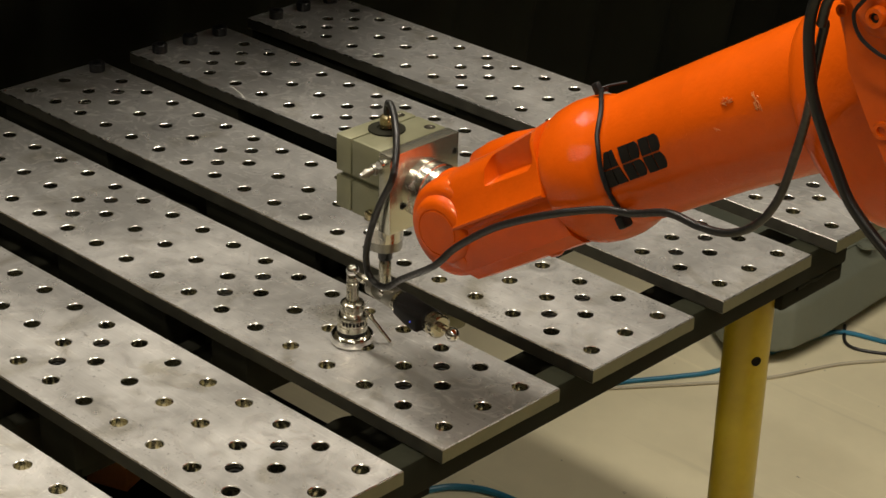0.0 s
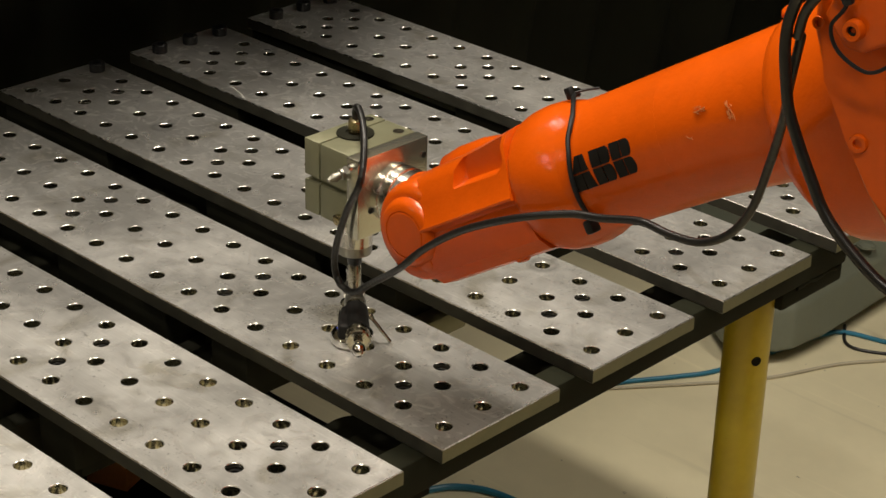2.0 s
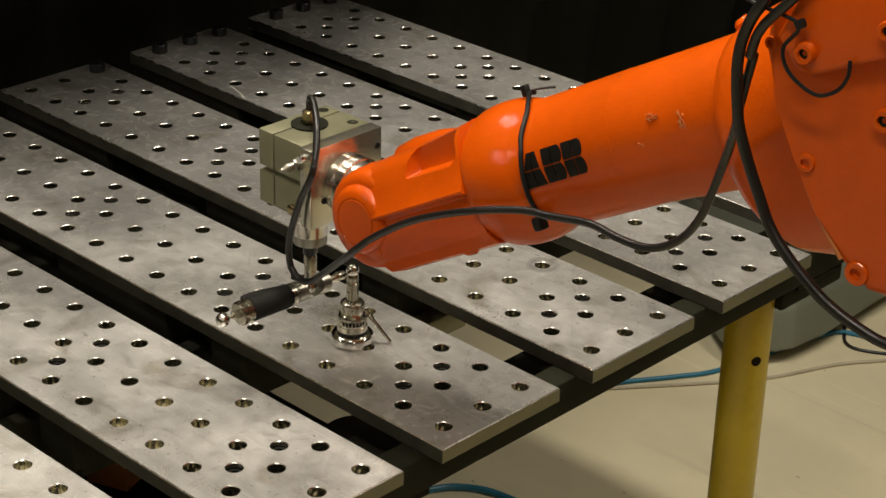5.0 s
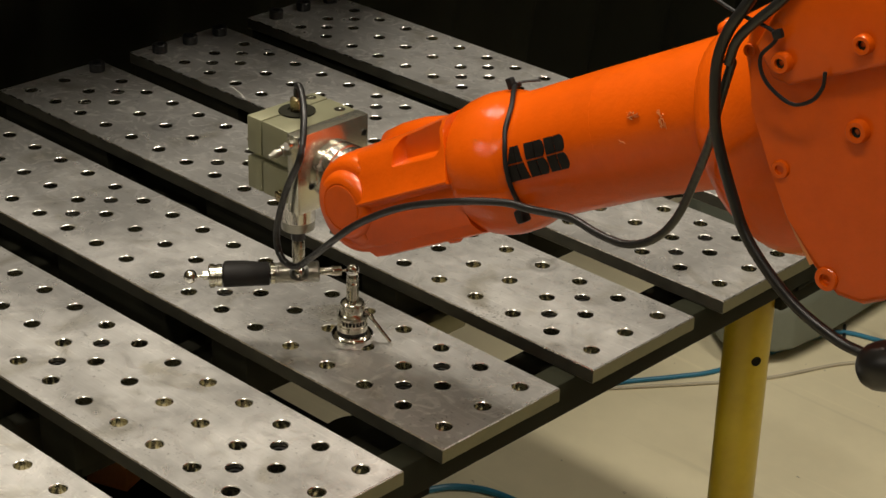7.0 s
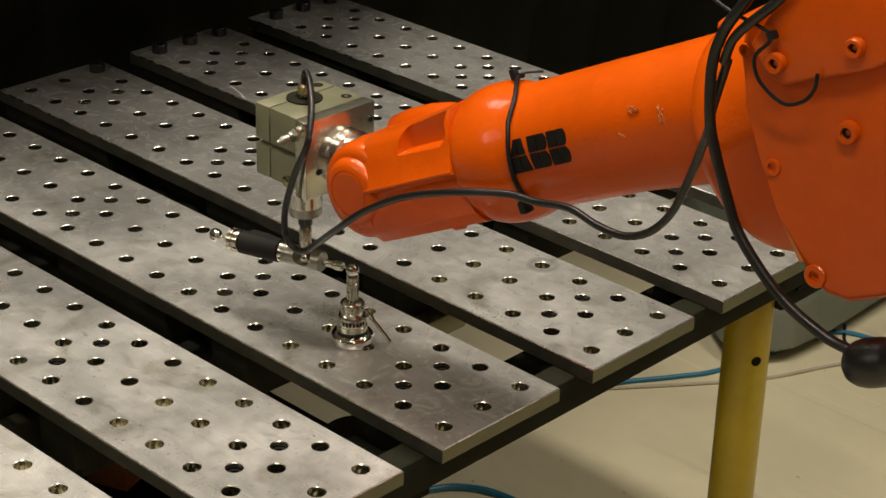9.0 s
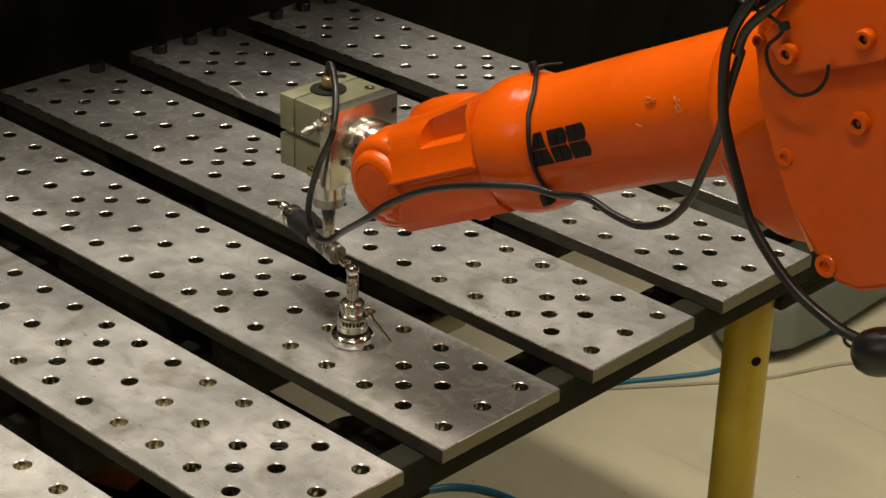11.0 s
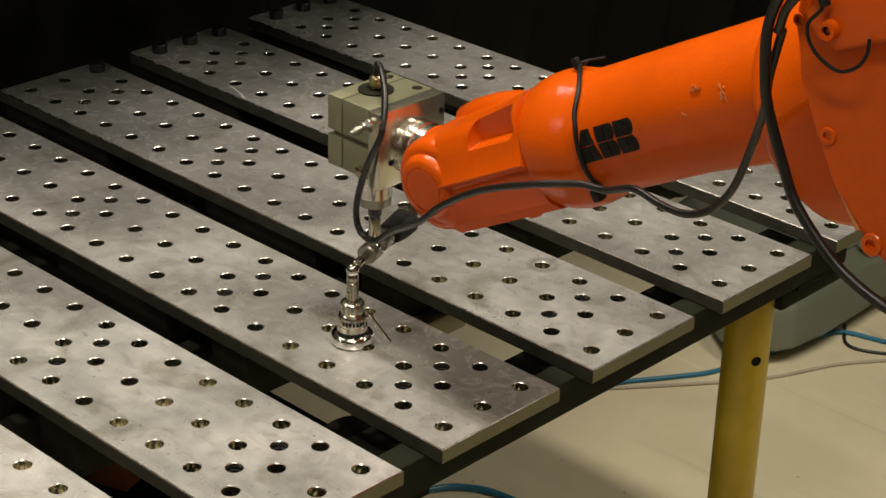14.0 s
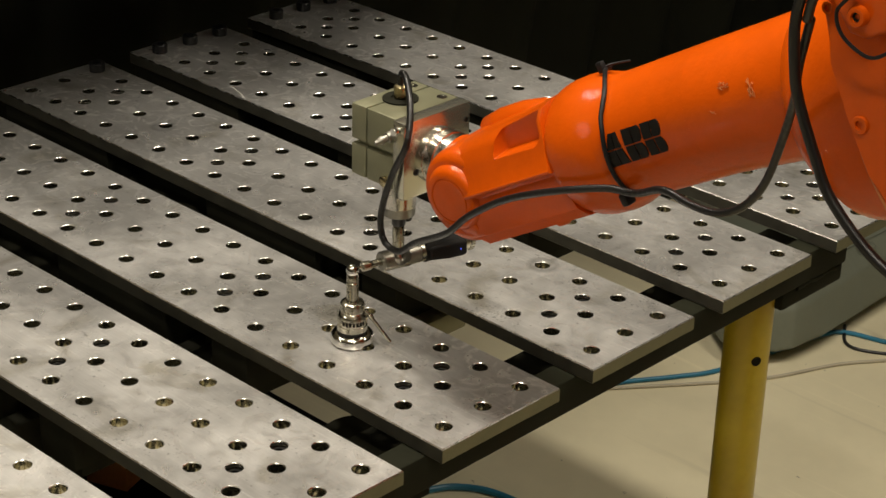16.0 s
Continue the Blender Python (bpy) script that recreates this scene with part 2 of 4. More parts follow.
def add_box(bm, lo, hi, bevel=0.0, segments=2, m=None):
    made = bmesh.ops.create_cube(bm, size=1.0, matrix=Matrix.Translation([(a + b) / 2 for a, b in zip(lo, hi)]) @ Matrix.Diagonal([b - a for a, b in zip(lo, hi)] + [1]))
    vs = made["verts"]
    if m is not None:
        bmesh.ops.transform(bm, matrix=m, verts=vs)
    if bevel:
        es = {e for v in vs for e in v.link_edges}
        bmesh.ops.bevel(bm, geom=list(es), offset=bevel, segments=segments, affect="EDGES", profile=0.5)


def box(lo, hi, bevel=0.0, segments=2, m=None):
    bm = bmesh.new()
    add_box(bm, lo, hi, bevel, segments, m)
    return bm


def axis_matrix(a, b):
    """Pose at a whose z axis points to b."""
    return Matrix.Translation(a) @ (Vector(b) - Vector(a)).to_track_quat("Z", "Y").to_matrix().to_4x4()


def add_lathe(bm, profile, m=None, n=32, closed=True):
    """Turn (radius, z) pairs about the z axis."""
    rings = []
    for r, z in profile:
        rings.append([bm.verts.new((r * math.cos(k * math.tau / n), r * math.sin(k * math.tau / n), z)) for k in range(n)])
    for a, b in zip(rings, rings[1:]):
        for k in range(n):
            bm.faces.new((a[k], a[(k + 1) % n], b[(k + 1) % n], b[k]))
    if closed:
        bm.faces.new(rings[0][::-1])
        bm.faces.new(rings[-1])
    if m is not None:
        bmesh.ops.transform(bm, matrix=m, verts=[v for r in rings for v in r])


def lathe(profile, m=None, n=32, closed=True):
    bm = bmesh.new()
    add_lathe(bm, profile, m, n, closed)
    return bm


def ball(r, m=None, n=24):
    bm = bmesh.new()
    bmesh.ops.create_uvsphere(bm, u_segments=n, v_segments=n // 2, radius=r, matrix=m or Matrix())
    return bm


def smooth_path(points, steps=8):
    """Catmull-Rom through the points."""
    P = [Vector(p) for p in points]
    P = [2 * P[0] - P[1]] + P + [2 * P[-1] - P[-2]]
    out = []
    for i in range(1, len(P) - 2):
        for s in range(steps):
            t = s / steps
            a, b, c, d = P[i - 1:i + 3]
            out.append(0.5 * (2 * b + (c - a) * t + (2 * a - 5 * b + 4 * c - d) * t * t + (3 * b - a - 3 * c + d) * t ** 3))
    return out + [P[-2]]


def add_tube(bm, points, r, n=12):
    pts = [Vector(p) for p in points]
    rings, up = [], None
    for i, p in enumerate(pts):
        d = (pts[min(i + 1, len(pts) - 1)] - pts[max(i - 1, 0)]).normalized()
        up = (up - d * up.dot(d)).normalized() if up else d.orthogonal().normalized()
        side = d.cross(up)
        rings.append([bm.verts.new(p + r * (math.cos(k * math.tau / n) * up + math.sin(k * math.tau / n) * side)) for k in range(n)])
    for a, b in zip(rings, rings[1:]):
        for k in range(n):
            bm.faces.new((a[k], a[(k + 1) % n], b[(k + 1) % n], b[k]))
    bm.faces.new(rings[0][::-1])
    bm.faces.new(rings[-1])


def tube(points, r, n=12, steps=8):
    bm = bmesh.new()
    add_tube(bm, smooth_path(points, steps), r, n)
    return bm


def add_prism(bm, outline, lo, hi, m=None, bevel=0.0, segments=2):
    """A flat outline (x, z) with thickness from y = lo to hi."""
    a = [bm.verts.new((x, lo, z)) for x, z in outline]
    b = [bm.verts.new((x, hi, z)) for x, z in outline]
    fs = [bm.faces.new(a), bm.faces.new(b[::-1])]
    for k in range(len(a)):
        fs.append(bm.faces.new((a[k], b[k], b[(k + 1) % len(a)], a[(k + 1) % len(a)])))
    if m is not None:
        bmesh.ops.transform(bm, matrix=m, verts=a + b)
    if bevel:
        es = {e for f in fs[:2] for e in f.edges}
        bmesh.ops.bevel(bm, geom=list(es), offset=bevel, segments=segments, affect="EDGES", profile=0.5)


def prism(outline, lo, hi, m=None, bevel=0.0, segments=2):
    bm = bmesh.new()
    add_prism(bm, outline, lo, hi, m, bevel, segments)
    return bm


def add_loft(bm, sections):
    """Skin over rings of equal count, closed at both ends."""
    rings = [[bm.verts.new(p) for p in s] for s in sections]
    n = len(rings[0])
    for a, b in zip(rings, rings[1:]):
        for k in range(n):
            bm.faces.new((a[k], a[(k + 1) % n], b[(k + 1) % n], b[k]))
    bm.faces.new(rings[0][::-1])
    bm.faces.new(rings[-1])


def oval(x, ry, rz, cy=0.0, cz=0.0, n=40, power=2.0):
    """A ring across the x axis; power above 2 squares it off."""
    out = []
    for k in range(n):
        a = k * math.tau / n
        ca, sa = math.cos(a), math.sin(a)
        f = (abs(ca) ** power + abs(sa) ** power) ** (-1 / power)
        out.append((x, cy + ry * ca * f, cz + rz * sa * f))
    return out


def carved(bm, cutters):
    """bm with the cutters' bodies taken out of it."""
    def loose(b):
        bmesh.ops.recalc_face_normals(b, faces=b.faces)
        me = bpy.data.meshes.new("cut")
        b.to_mesh(me)
        b.free()
        return new("cut", me)
    ob = loose(bm)
    obs = [ob]
    for cb in cutters:
        cut = loose(cb)
        obs.append(cut)
        mod = ob.modifiers.new("cut", "BOOLEAN")
        mod.operation, mod.object, mod.solver = "DIFFERENCE", cut, "EXACT"
    bpy.context.view_layer.update()
    made = bpy.data.meshes.new_from_object(ob.evaluated_get(bpy.context.evaluated_depsgraph_get()))
    out = bmesh.new()
    out.from_mesh(made)
    for o in obs:
        bpy.data.objects.remove(o)
    return out


# ---- structure ----
tagged(part("floor", box((-6, -5, -0.1), (6, 6, 0.0)), FLOOR, smooth=False), "beige coated concrete floor with faint scuffs", "floor", kind="structure")
tagged(part("ceiling", box((-6, -5, 2.85), (6, 6, 2.95)), ROOM, smooth=False), "plain pale workshop ceiling", "ceiling", kind="structure")
# unseen walls added to close the room, west and south in a darker colour
tagged(part("wall_west", box((-6.1, -5, 0), (-6, 6, 2.85)), ROOM_DARK, smooth=False), "plain unseen workshop wall", "wall", kind="structure")
tagged(part("wall_east", box((6, -5, 0), (6.1, 6, 2.85)), ROOM, smooth=False), "plain unseen workshop wall", "wall", kind="structure")
tagged(part("wall_south", box((-6.1, -5.1, 0), (6.1, -5, 2.85)), ROOM_DARK, smooth=False), "plain dark unseen workshop wall", "wall", kind="structure")
tagged(part("wall_north", box((-6.1, 6, 0), (6.1, 6.1, 2.85)), ROOM, smooth=False), "plain unseen workshop wall", "wall", kind="structure")


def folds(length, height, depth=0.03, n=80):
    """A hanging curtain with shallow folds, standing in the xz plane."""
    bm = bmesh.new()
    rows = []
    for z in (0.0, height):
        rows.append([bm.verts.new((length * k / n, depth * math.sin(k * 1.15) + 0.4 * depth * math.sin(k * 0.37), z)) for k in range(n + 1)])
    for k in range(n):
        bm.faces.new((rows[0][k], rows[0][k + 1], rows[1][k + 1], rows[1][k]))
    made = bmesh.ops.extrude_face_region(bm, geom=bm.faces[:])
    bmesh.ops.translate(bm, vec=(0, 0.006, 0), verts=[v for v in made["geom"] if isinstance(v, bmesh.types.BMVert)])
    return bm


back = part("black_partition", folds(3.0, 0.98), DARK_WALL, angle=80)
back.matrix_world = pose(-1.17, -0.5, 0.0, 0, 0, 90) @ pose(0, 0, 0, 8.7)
tagged(back, "black fabric partition behind the table with an added unseen shading flap", "partition")
# flap added out of view, blocks lamp light from the plates' left ends
shade_flap = part("shade_flap", folds(2.48, 0.395), DARK_WALL, back, "black flap added out of view for shade", angle=80)
shade_flap.matrix_local = Matrix.Translation((0.52, 0.0, 0.975)) @ pose(0, 0, 0, 66)
side = part("black_partition", folds(7.0, 2.2), DARK_WALL, angle=80)
side.matrix_world = pose(-3.0, 2.35, 0.0)
tagged(side, "black fabric partition closing off the cell", "partition")

# ---- perforated steel plates ----
PITCH, X0, X1, Y0, Y1, THICK = 0.05, -0.9265, 0.0265, -0.0285, 0.1245, 0.015
HOLE = 0.0075


def is_hole(i, j):
    """Half-pitch lattice: through holes on even points, screw holes between them at every fifth column."""
    if i % 2 == 0 and j % 2 == 0:
        return 0 <= j <= 4 and -36 <= i <= 0
    return i in (-3, -13, -23, -33) and j in (1, 3)


def plate_mesh():
    verts, faces, mats, seen = [], [], [], {}

    def v(x, y, z):
        key = (round(x, 5), round(y, 5), round(z, 5))
        if key not in seen:
            seen[key] = len(verts)
            verts.append(key)
        return seen[key]
    c = 0.001
    xs = [X0 + c] + [(-36.5 + k) * 0.025 for k in range(38)] + [X1 - c]
    ys = [Y0 + c] + [(-0.5 + k) * 0.025 for k in range(6)] + [Y1 - c]
    n = 24
    for a in range(len(xs) - 1):
        for b in range(len(ys) - 1):
            i, j = a - 1 - 36, b - 1
            x0, x1, y0, y1 = xs[a], xs[a + 1], ys[b], ys[b + 1]
            inner = 1 <= a <= 37 and 1 <= b <= 5 and is_hole(i, j)
            for z, up in ((0.0, True), (-THICK, False)):
                if not inner:
                    f = [v(x0, y0, z), v(x1, y0, z), v(x1, y1, z), v(x0, y1, z)]
                    faces.append(f if up else f[::-1]), mats.append(0)
                    continue
                cx, cy, r = i * 0.025, j * 0.025, HOLE + (0.0007 if up else 0)
                ring = [v(cx + r * math.cos(k * math.tau / n), cy + r * math.sin(k * math.tau / n), z) for k in range(n)]
                corners = [v(x1, y1, z), v(x0, y1, z), v(x0, y0, z), v(x1, y0, z)]
                for q in range(4):
                    arc = [ring[(3 + 6 * q + k) % n] for k in range(7)]
                    f = [corners[q], corners[(q + 1) % 4]] + arc[::-1]
                    faces.append(f if up else f[::-1]), mats.append(0)
            if inner:
                cx, cy = i * 0.025, j * 0.025
                levels = [(HOLE + 0.0007, 0.0), (HOLE, -0.0007), (HOLE, -THICK)]
                for (ra, za), (rb, zb) in zip(levels, levels[1:]):
                    for k in range(n):
                        ca, sa = math.cos(k * math.tau / n), math.sin(k * math.tau / n)
                        cb, sb = math.cos((k + 1) * math.tau / n), math.sin((k + 1) * math.tau / n)
                        faces.append([v(cx + ra * ca, cy + ra * sa, za), v(cx + ra * cb, cy + ra * sb, za), v(cx + rb * cb, cy + rb * sb, zb), v(cx + rb * ca, cy + rb * sa, zb)])
                        mats.append(1 if za == 0.0 else 3)
    # chamfered rim and sides, the long sides darker than the end sides
    top = [(x, ys[0]) for x in xs[:-1]] + [(xs[-1], y) for y in ys[:-1]] + [(x, ys[-1]) for x in xs[:0:-1]] + [(xs[0], y) for y in ys[:0:-1]]

    def out(p):
        x = X0 if p[0] == xs[0] else X1 if p[0] == xs[-1] else p[0]
        y = Y0 if p[1] == ys[0] else Y1 if p[1] == ys[-1] else p[1]
        return x, y
    for k, p in enumerate(top):
        q = top[(k + 1) % len(top)]
        (px, py), (qx, qy) = out(p), out(q)
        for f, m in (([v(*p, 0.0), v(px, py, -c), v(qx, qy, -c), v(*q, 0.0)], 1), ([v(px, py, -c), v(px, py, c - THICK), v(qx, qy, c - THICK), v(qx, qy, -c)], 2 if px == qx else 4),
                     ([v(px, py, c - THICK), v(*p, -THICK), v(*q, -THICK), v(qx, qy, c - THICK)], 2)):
            faces.append(f), mats.append(m)
    me = bpy.data.meshes.new("perforated_plate")
    me.from_pydata(verts, [], faces)
    for m in (PLATE, RIM, PLATE_SIDE, WALL_STEEL, LONG_SIDE):
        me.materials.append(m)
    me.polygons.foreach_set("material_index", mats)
    me.shade_smooth()
    me.set_sharp_from_angle(angle=radians(30))
    return me


def screw_mesh():
    bm = lathe([(0.0068, -0.012), (0.0068, -0.0058), (0.0063, -0.0050), (0.0034, -0.0050), (0.0032, -0.0085), (0.0001, -0.0088)], n=18)
    return mesh_from(bm, "socket_screw", SCREW)


def cap_screw_mesh():
    bm = lathe([(0.0062, -0.01), (0.0062, -0.0001), (0.0098, 0.0), (0.0100, 0.0105), (0.0092, 0.0115), (0.0052, 0.0115), (0.0048, 0.0065), (0.0001, 0.006)], n=20)
    return mesh_from(bm, "cap_screw", SCREW)


PLATE_MESH, SCREW_MESH, CAP_MESH = plate_mesh(), screw_mesh(), cap_screw_mesh()
plates = []
for y, caps in ((0.6, (0, 1, 2)), (0.4, (0, 1, 2)), (0.2, (2,)), (0.0, ()), (-0.2, ()), (-0.4, ())):
    pl = new("perforated_plate", PLATE_MESH)
    pl.location = (0.0, y, TOP)
    tagged(pl, "ground steel fixture plate drilled with rows of holes, lightly stained", "plate", "plates on the table")
    for i in (-3, -13, -23, -33):
        for j in (1, 3):
            s = new("socket_screw", SCREW_MESH)
            s.parent, s.location, s.rotation_euler = pl, (i * 0.025, j * 0.025, 0), (0, 0, i * 1.3 + j)
    for r in caps:
        s = new("cap_screw", CAP_MESH)
        s.parent, s.location = pl, (-0.9, r * PITCH, 0)
    plates.append(pl)

scuff = part("scuff", tube([(-0.749, -0.0118, 0.0), (-0.740, -0.0118, 0.0001), (-0.731, -0.0142, 0.0001), (-0.716, -0.0190, 0.0001), (-0.703, -0.0250, 0.0)], 0.0013, 8, 4), PALE, plates[1], "pale curved scuff")
scuff.scale = (1, 1, 0.25)

# ---- table frame ----
table = thing("work_table", "dark painted steel table frame on yellow tubular legs", "table", at=(0, 0, 0))
part("end_beam", box((-0.024, -0.62, TOP - 0.052), (0.006, 0.630, TOP - 0.0153), 0.003), OLIVE_STEEL, table)
part("beam", box((-0.097, -0.62, TOP - 0.060), (-0.0245, 0.628, TOP - 0.045), 0.003), BLACK_STEEL, table)
for x0, x1 in ((-0.290, -0.238), (-0.54, -0.36), (-0.925, -0.72)):
    for pl in plates:
        y = pl.location.y
        part("pad", box((x0, y + Y0 + 0.006, TOP - 0.0600), (x1, y + Y1 - 0.006, TOP - 0.0153), 0.002), BLACK_STEEL, table)
part("beam", box((-0.340, -0.18, TOP - 0.110), (-0.290, 0.645, TOP - 0.0603), 0.003), BLACK_STEEL, table)
part("under_tray", box((-0.925, -0.62, TOP - 0.110), (-0.3403, 0.645, TOP - 0.0605), 0.003), BLACK_STEEL, table)
part("rail", box((-0.3400, -0.62, TOP - 0.16), (-0.02, -0.58, TOP - 0.1103), 0.003), BLACK_STEEL, table)
bm = box((-0.112, -0.05, TOP - 0.090), (-0.0753, 0.06, TOP - 0.0605), 0.003)
add_lathe(bm, [(0.033, TOP - 0.0895), (0.035, TOP - 0.088), (0.035, TOP - 0.0625), (0.033, TOP - 0.0607)], Matrix.Translation((-0.114, 0.006, 0)), 40)
part("gusset", bm, BLACK_STEEL, table)
part("profile_end", box((-0.262, 0.165, TOP - 0.084), (-0.219, 0.262, TOP - 0.0607), 0.001), PLATE_SIDE, table, "bare aluminium profile end")
for y in (0.0, 0.2, 0.4):
    part("frame_bolt", lathe([(0.0032, 0.0), (0.0032, 0.003), (0.0016, 0.0031), (0.0015, 0.001), (0.0001, 0.0009)], Matrix.Translation((-0.046, y + 0.160, TOP - 0.0451)), 14), SATIN, table)
part("bracket", box((-0.075, 0.516, TOP - 0.074), (0.003, 0.629, TOP - 0.0525), 0.003), OLIVE_STEEL, table)
rnd = random.Random(4)
part("weld_bead", tube([(0.0035 + rnd.uniform(-0.0008, 0.0012), 0.540 + 0.008 * k, TOP - 0.0530 + rnd.uniform(-0.0012, 0.0012)) for k in range(11)], 0.0026, 8, 3), OLIVE_STEEL, table)


def leg(x, y):
    bm = lathe([(0.0248, 0.0), (0.0255, 0.004), (0.0255, TOP - 0.0565), (0.0248, TOP - 0.0525)], n=40)
    ob = part("leg", bm, YELLOW, table)
    ob.location = (x, y, 0)
    hole = part("bolt_hole", lathe([(0.0056, 0.0), (0.0056, 0.0024), (0.0001, 0.0026)], n=20), BLACK_STEEL, ob)
    return ob, hole


for x, y in ((-0.031, 0.508), (-0.042, -0.50), (-0.88, 0.497), (-0.88, -0.50)):
    ob, hole = leg(x, y)
    d = Vector((0.88, -0.475, 0.0))
    hole.matrix_local = axis_matrix(d * 0.0235 + Vector((0, 0, TOP - 0.131)), d * 0.1 + Vector((0, 0, TOP - 0.131)))
part("lower_shelf", box((-0.925, -0.60, 0.40), (-0.30, 0.30, 0.42), 0.003), BLACK_STEEL, table)
crate = part("cardboard_box", box((-0.0268, 0.0, 0.0), (0.0268, 0.050, 0.060), 0.0015), CARDBOARD)
crate.matrix_world = pose(-0.5429, 0.0242, 0.4202, 0, 0, 20.6)
tagged(crate, "brown cardboard box on the shelf under the table", "box")

# ---- on the floor ----


def machine_base():
    root = thing("machine_base", "grey painted rounded machine base standing on the floor", "machine base", at=(-0.611, 1.623, 0))
    plan = [(-0.066, -0.216), (-0.036, -0.227), (0.000, -0.205), (0.024, -0.172), (0.041, -0.146), (0.045, -0.07), (0.042, 0.065), (0.030, 0.62), (-0.45, 0.62), (-0.40, 0.05), (-0.14, -0.16)]
    mid = Vector((-0.12, 0.10))

    def ring(bm, inset, z):
        vs = []
        for x, y in plan:
            d = (mid - Vector((x, y))).normalized()
            vs.append(bm.verts.new((x + d.x * inset * 1.4, y + d.y * inset, z)))
        return vs

    def stack(levels):
        bm = bmesh.new()
        rings = [ring(bm, *lv) for lv in levels]
        bm.faces.new(rings[0][::-1]), bm.faces.new(rings[-1])
        for lo, hi in zip(rings, rings[1:]):
            for k in range(len(plan)):
                bm.faces.new((lo[k], lo[(k + 1) % len(plan)], hi[(k + 1) % len(plan)], hi[k]))
        return bm
    bm = stack(((0.0, 0.03), (0.014, 0.10), (0.045, 0.128)))
    bmesh.ops.bevel(bm, geom=bm.edges[:], offset=0.006, segments=3, affect="EDGES", profile=0.5)
    part("body", bm, GREY_BASE, root, angle=50)
    # black block gives the dark shadow along the body's foot
    part("shadow_block", stack(((0.055, 0.0), (0.055, 0.0298))), BLACK_STEEL, root, "black recessed block in place of the shadow under the body", smooth=False)
    part("bolt_cap", lathe([(0.017, 0.1281), (0.017, 0.130), (0.0145, 0.1305), (0.0145, 0.132), (0.010, 0.1345), (0.0001, 0.135)], Matrix.Translation((0.004, 0.116, 0)), 32), GREY_BASE, root)
    return root


machine_base()


def floor_line(name, pts, r, mat, label, category):
    return tagged(part(name, tube([(x - 0.0105, y + 0.0026, r) for x, y in pts], r, 10), mat), label, category)


floor_line("air_hose", [(-1.0, 0.85), (-0.80, 1.06), (-0.723, 1.205), (-0.67, 1.29), (-0.633, 1.36), (-0.605, 1.49), (-0.58, 1.606), (-0.554, 1.639), (-0.506, 1.654), (-0.488, 1.659), (-0.40, 1.69)], 0.0042, BLUE_HOSE, "blue plastic air hose lying on the floor", "hose")
floor_line("air_hose", [(-0.80, 0.64), (-0.725, 0.722), (-0.691, 0.774), (-0.633, 0.806), (-0.53, 0.81), (-0.42, 0.77)], 0.0055, BLUE_HOSE, "blue plastic air hose curling over the floor", "hose")
floor_line("floor_cable", [(-0.84, 1.03), (-0.74, 1.158), (-0.609, 1.329), (-0.554, 1.414), (-0.504, 1.529), (-0.453, 1.605), (-0.38, 1.72)], 0.0030, CREAM_CABLE, "thin cream cable lying on the floor", "cable")
floor_line("floor_cable", [(-0.575, 1.66), (-0.535, 1.605), (-0.49, 1.61), (-0.42, 1.66)], 0.0030, RUBBER, "thin black cable lying on the floor", "cable")
part_ring = part("cable_coil", tube([(0.05 * math.cos(a * 0.5236), 0.012 * math.sin(a * 0.5236), 0.055 + 0.05 * math.sin(a * 0.5236)) for a in range(-3, 9)], 0.005, 10), RUBBER)
part_ring.matrix_world = pose(-0.466, 1.703, 0.0, 0, 0, 40)
tagged(part_ring, "coil of black cable standing on the floor", "cable")

# ---- pivot mount ----
CENTRE = Vector((-0.16657, 0.04791, TOP))
BALL_Z = 0.0749


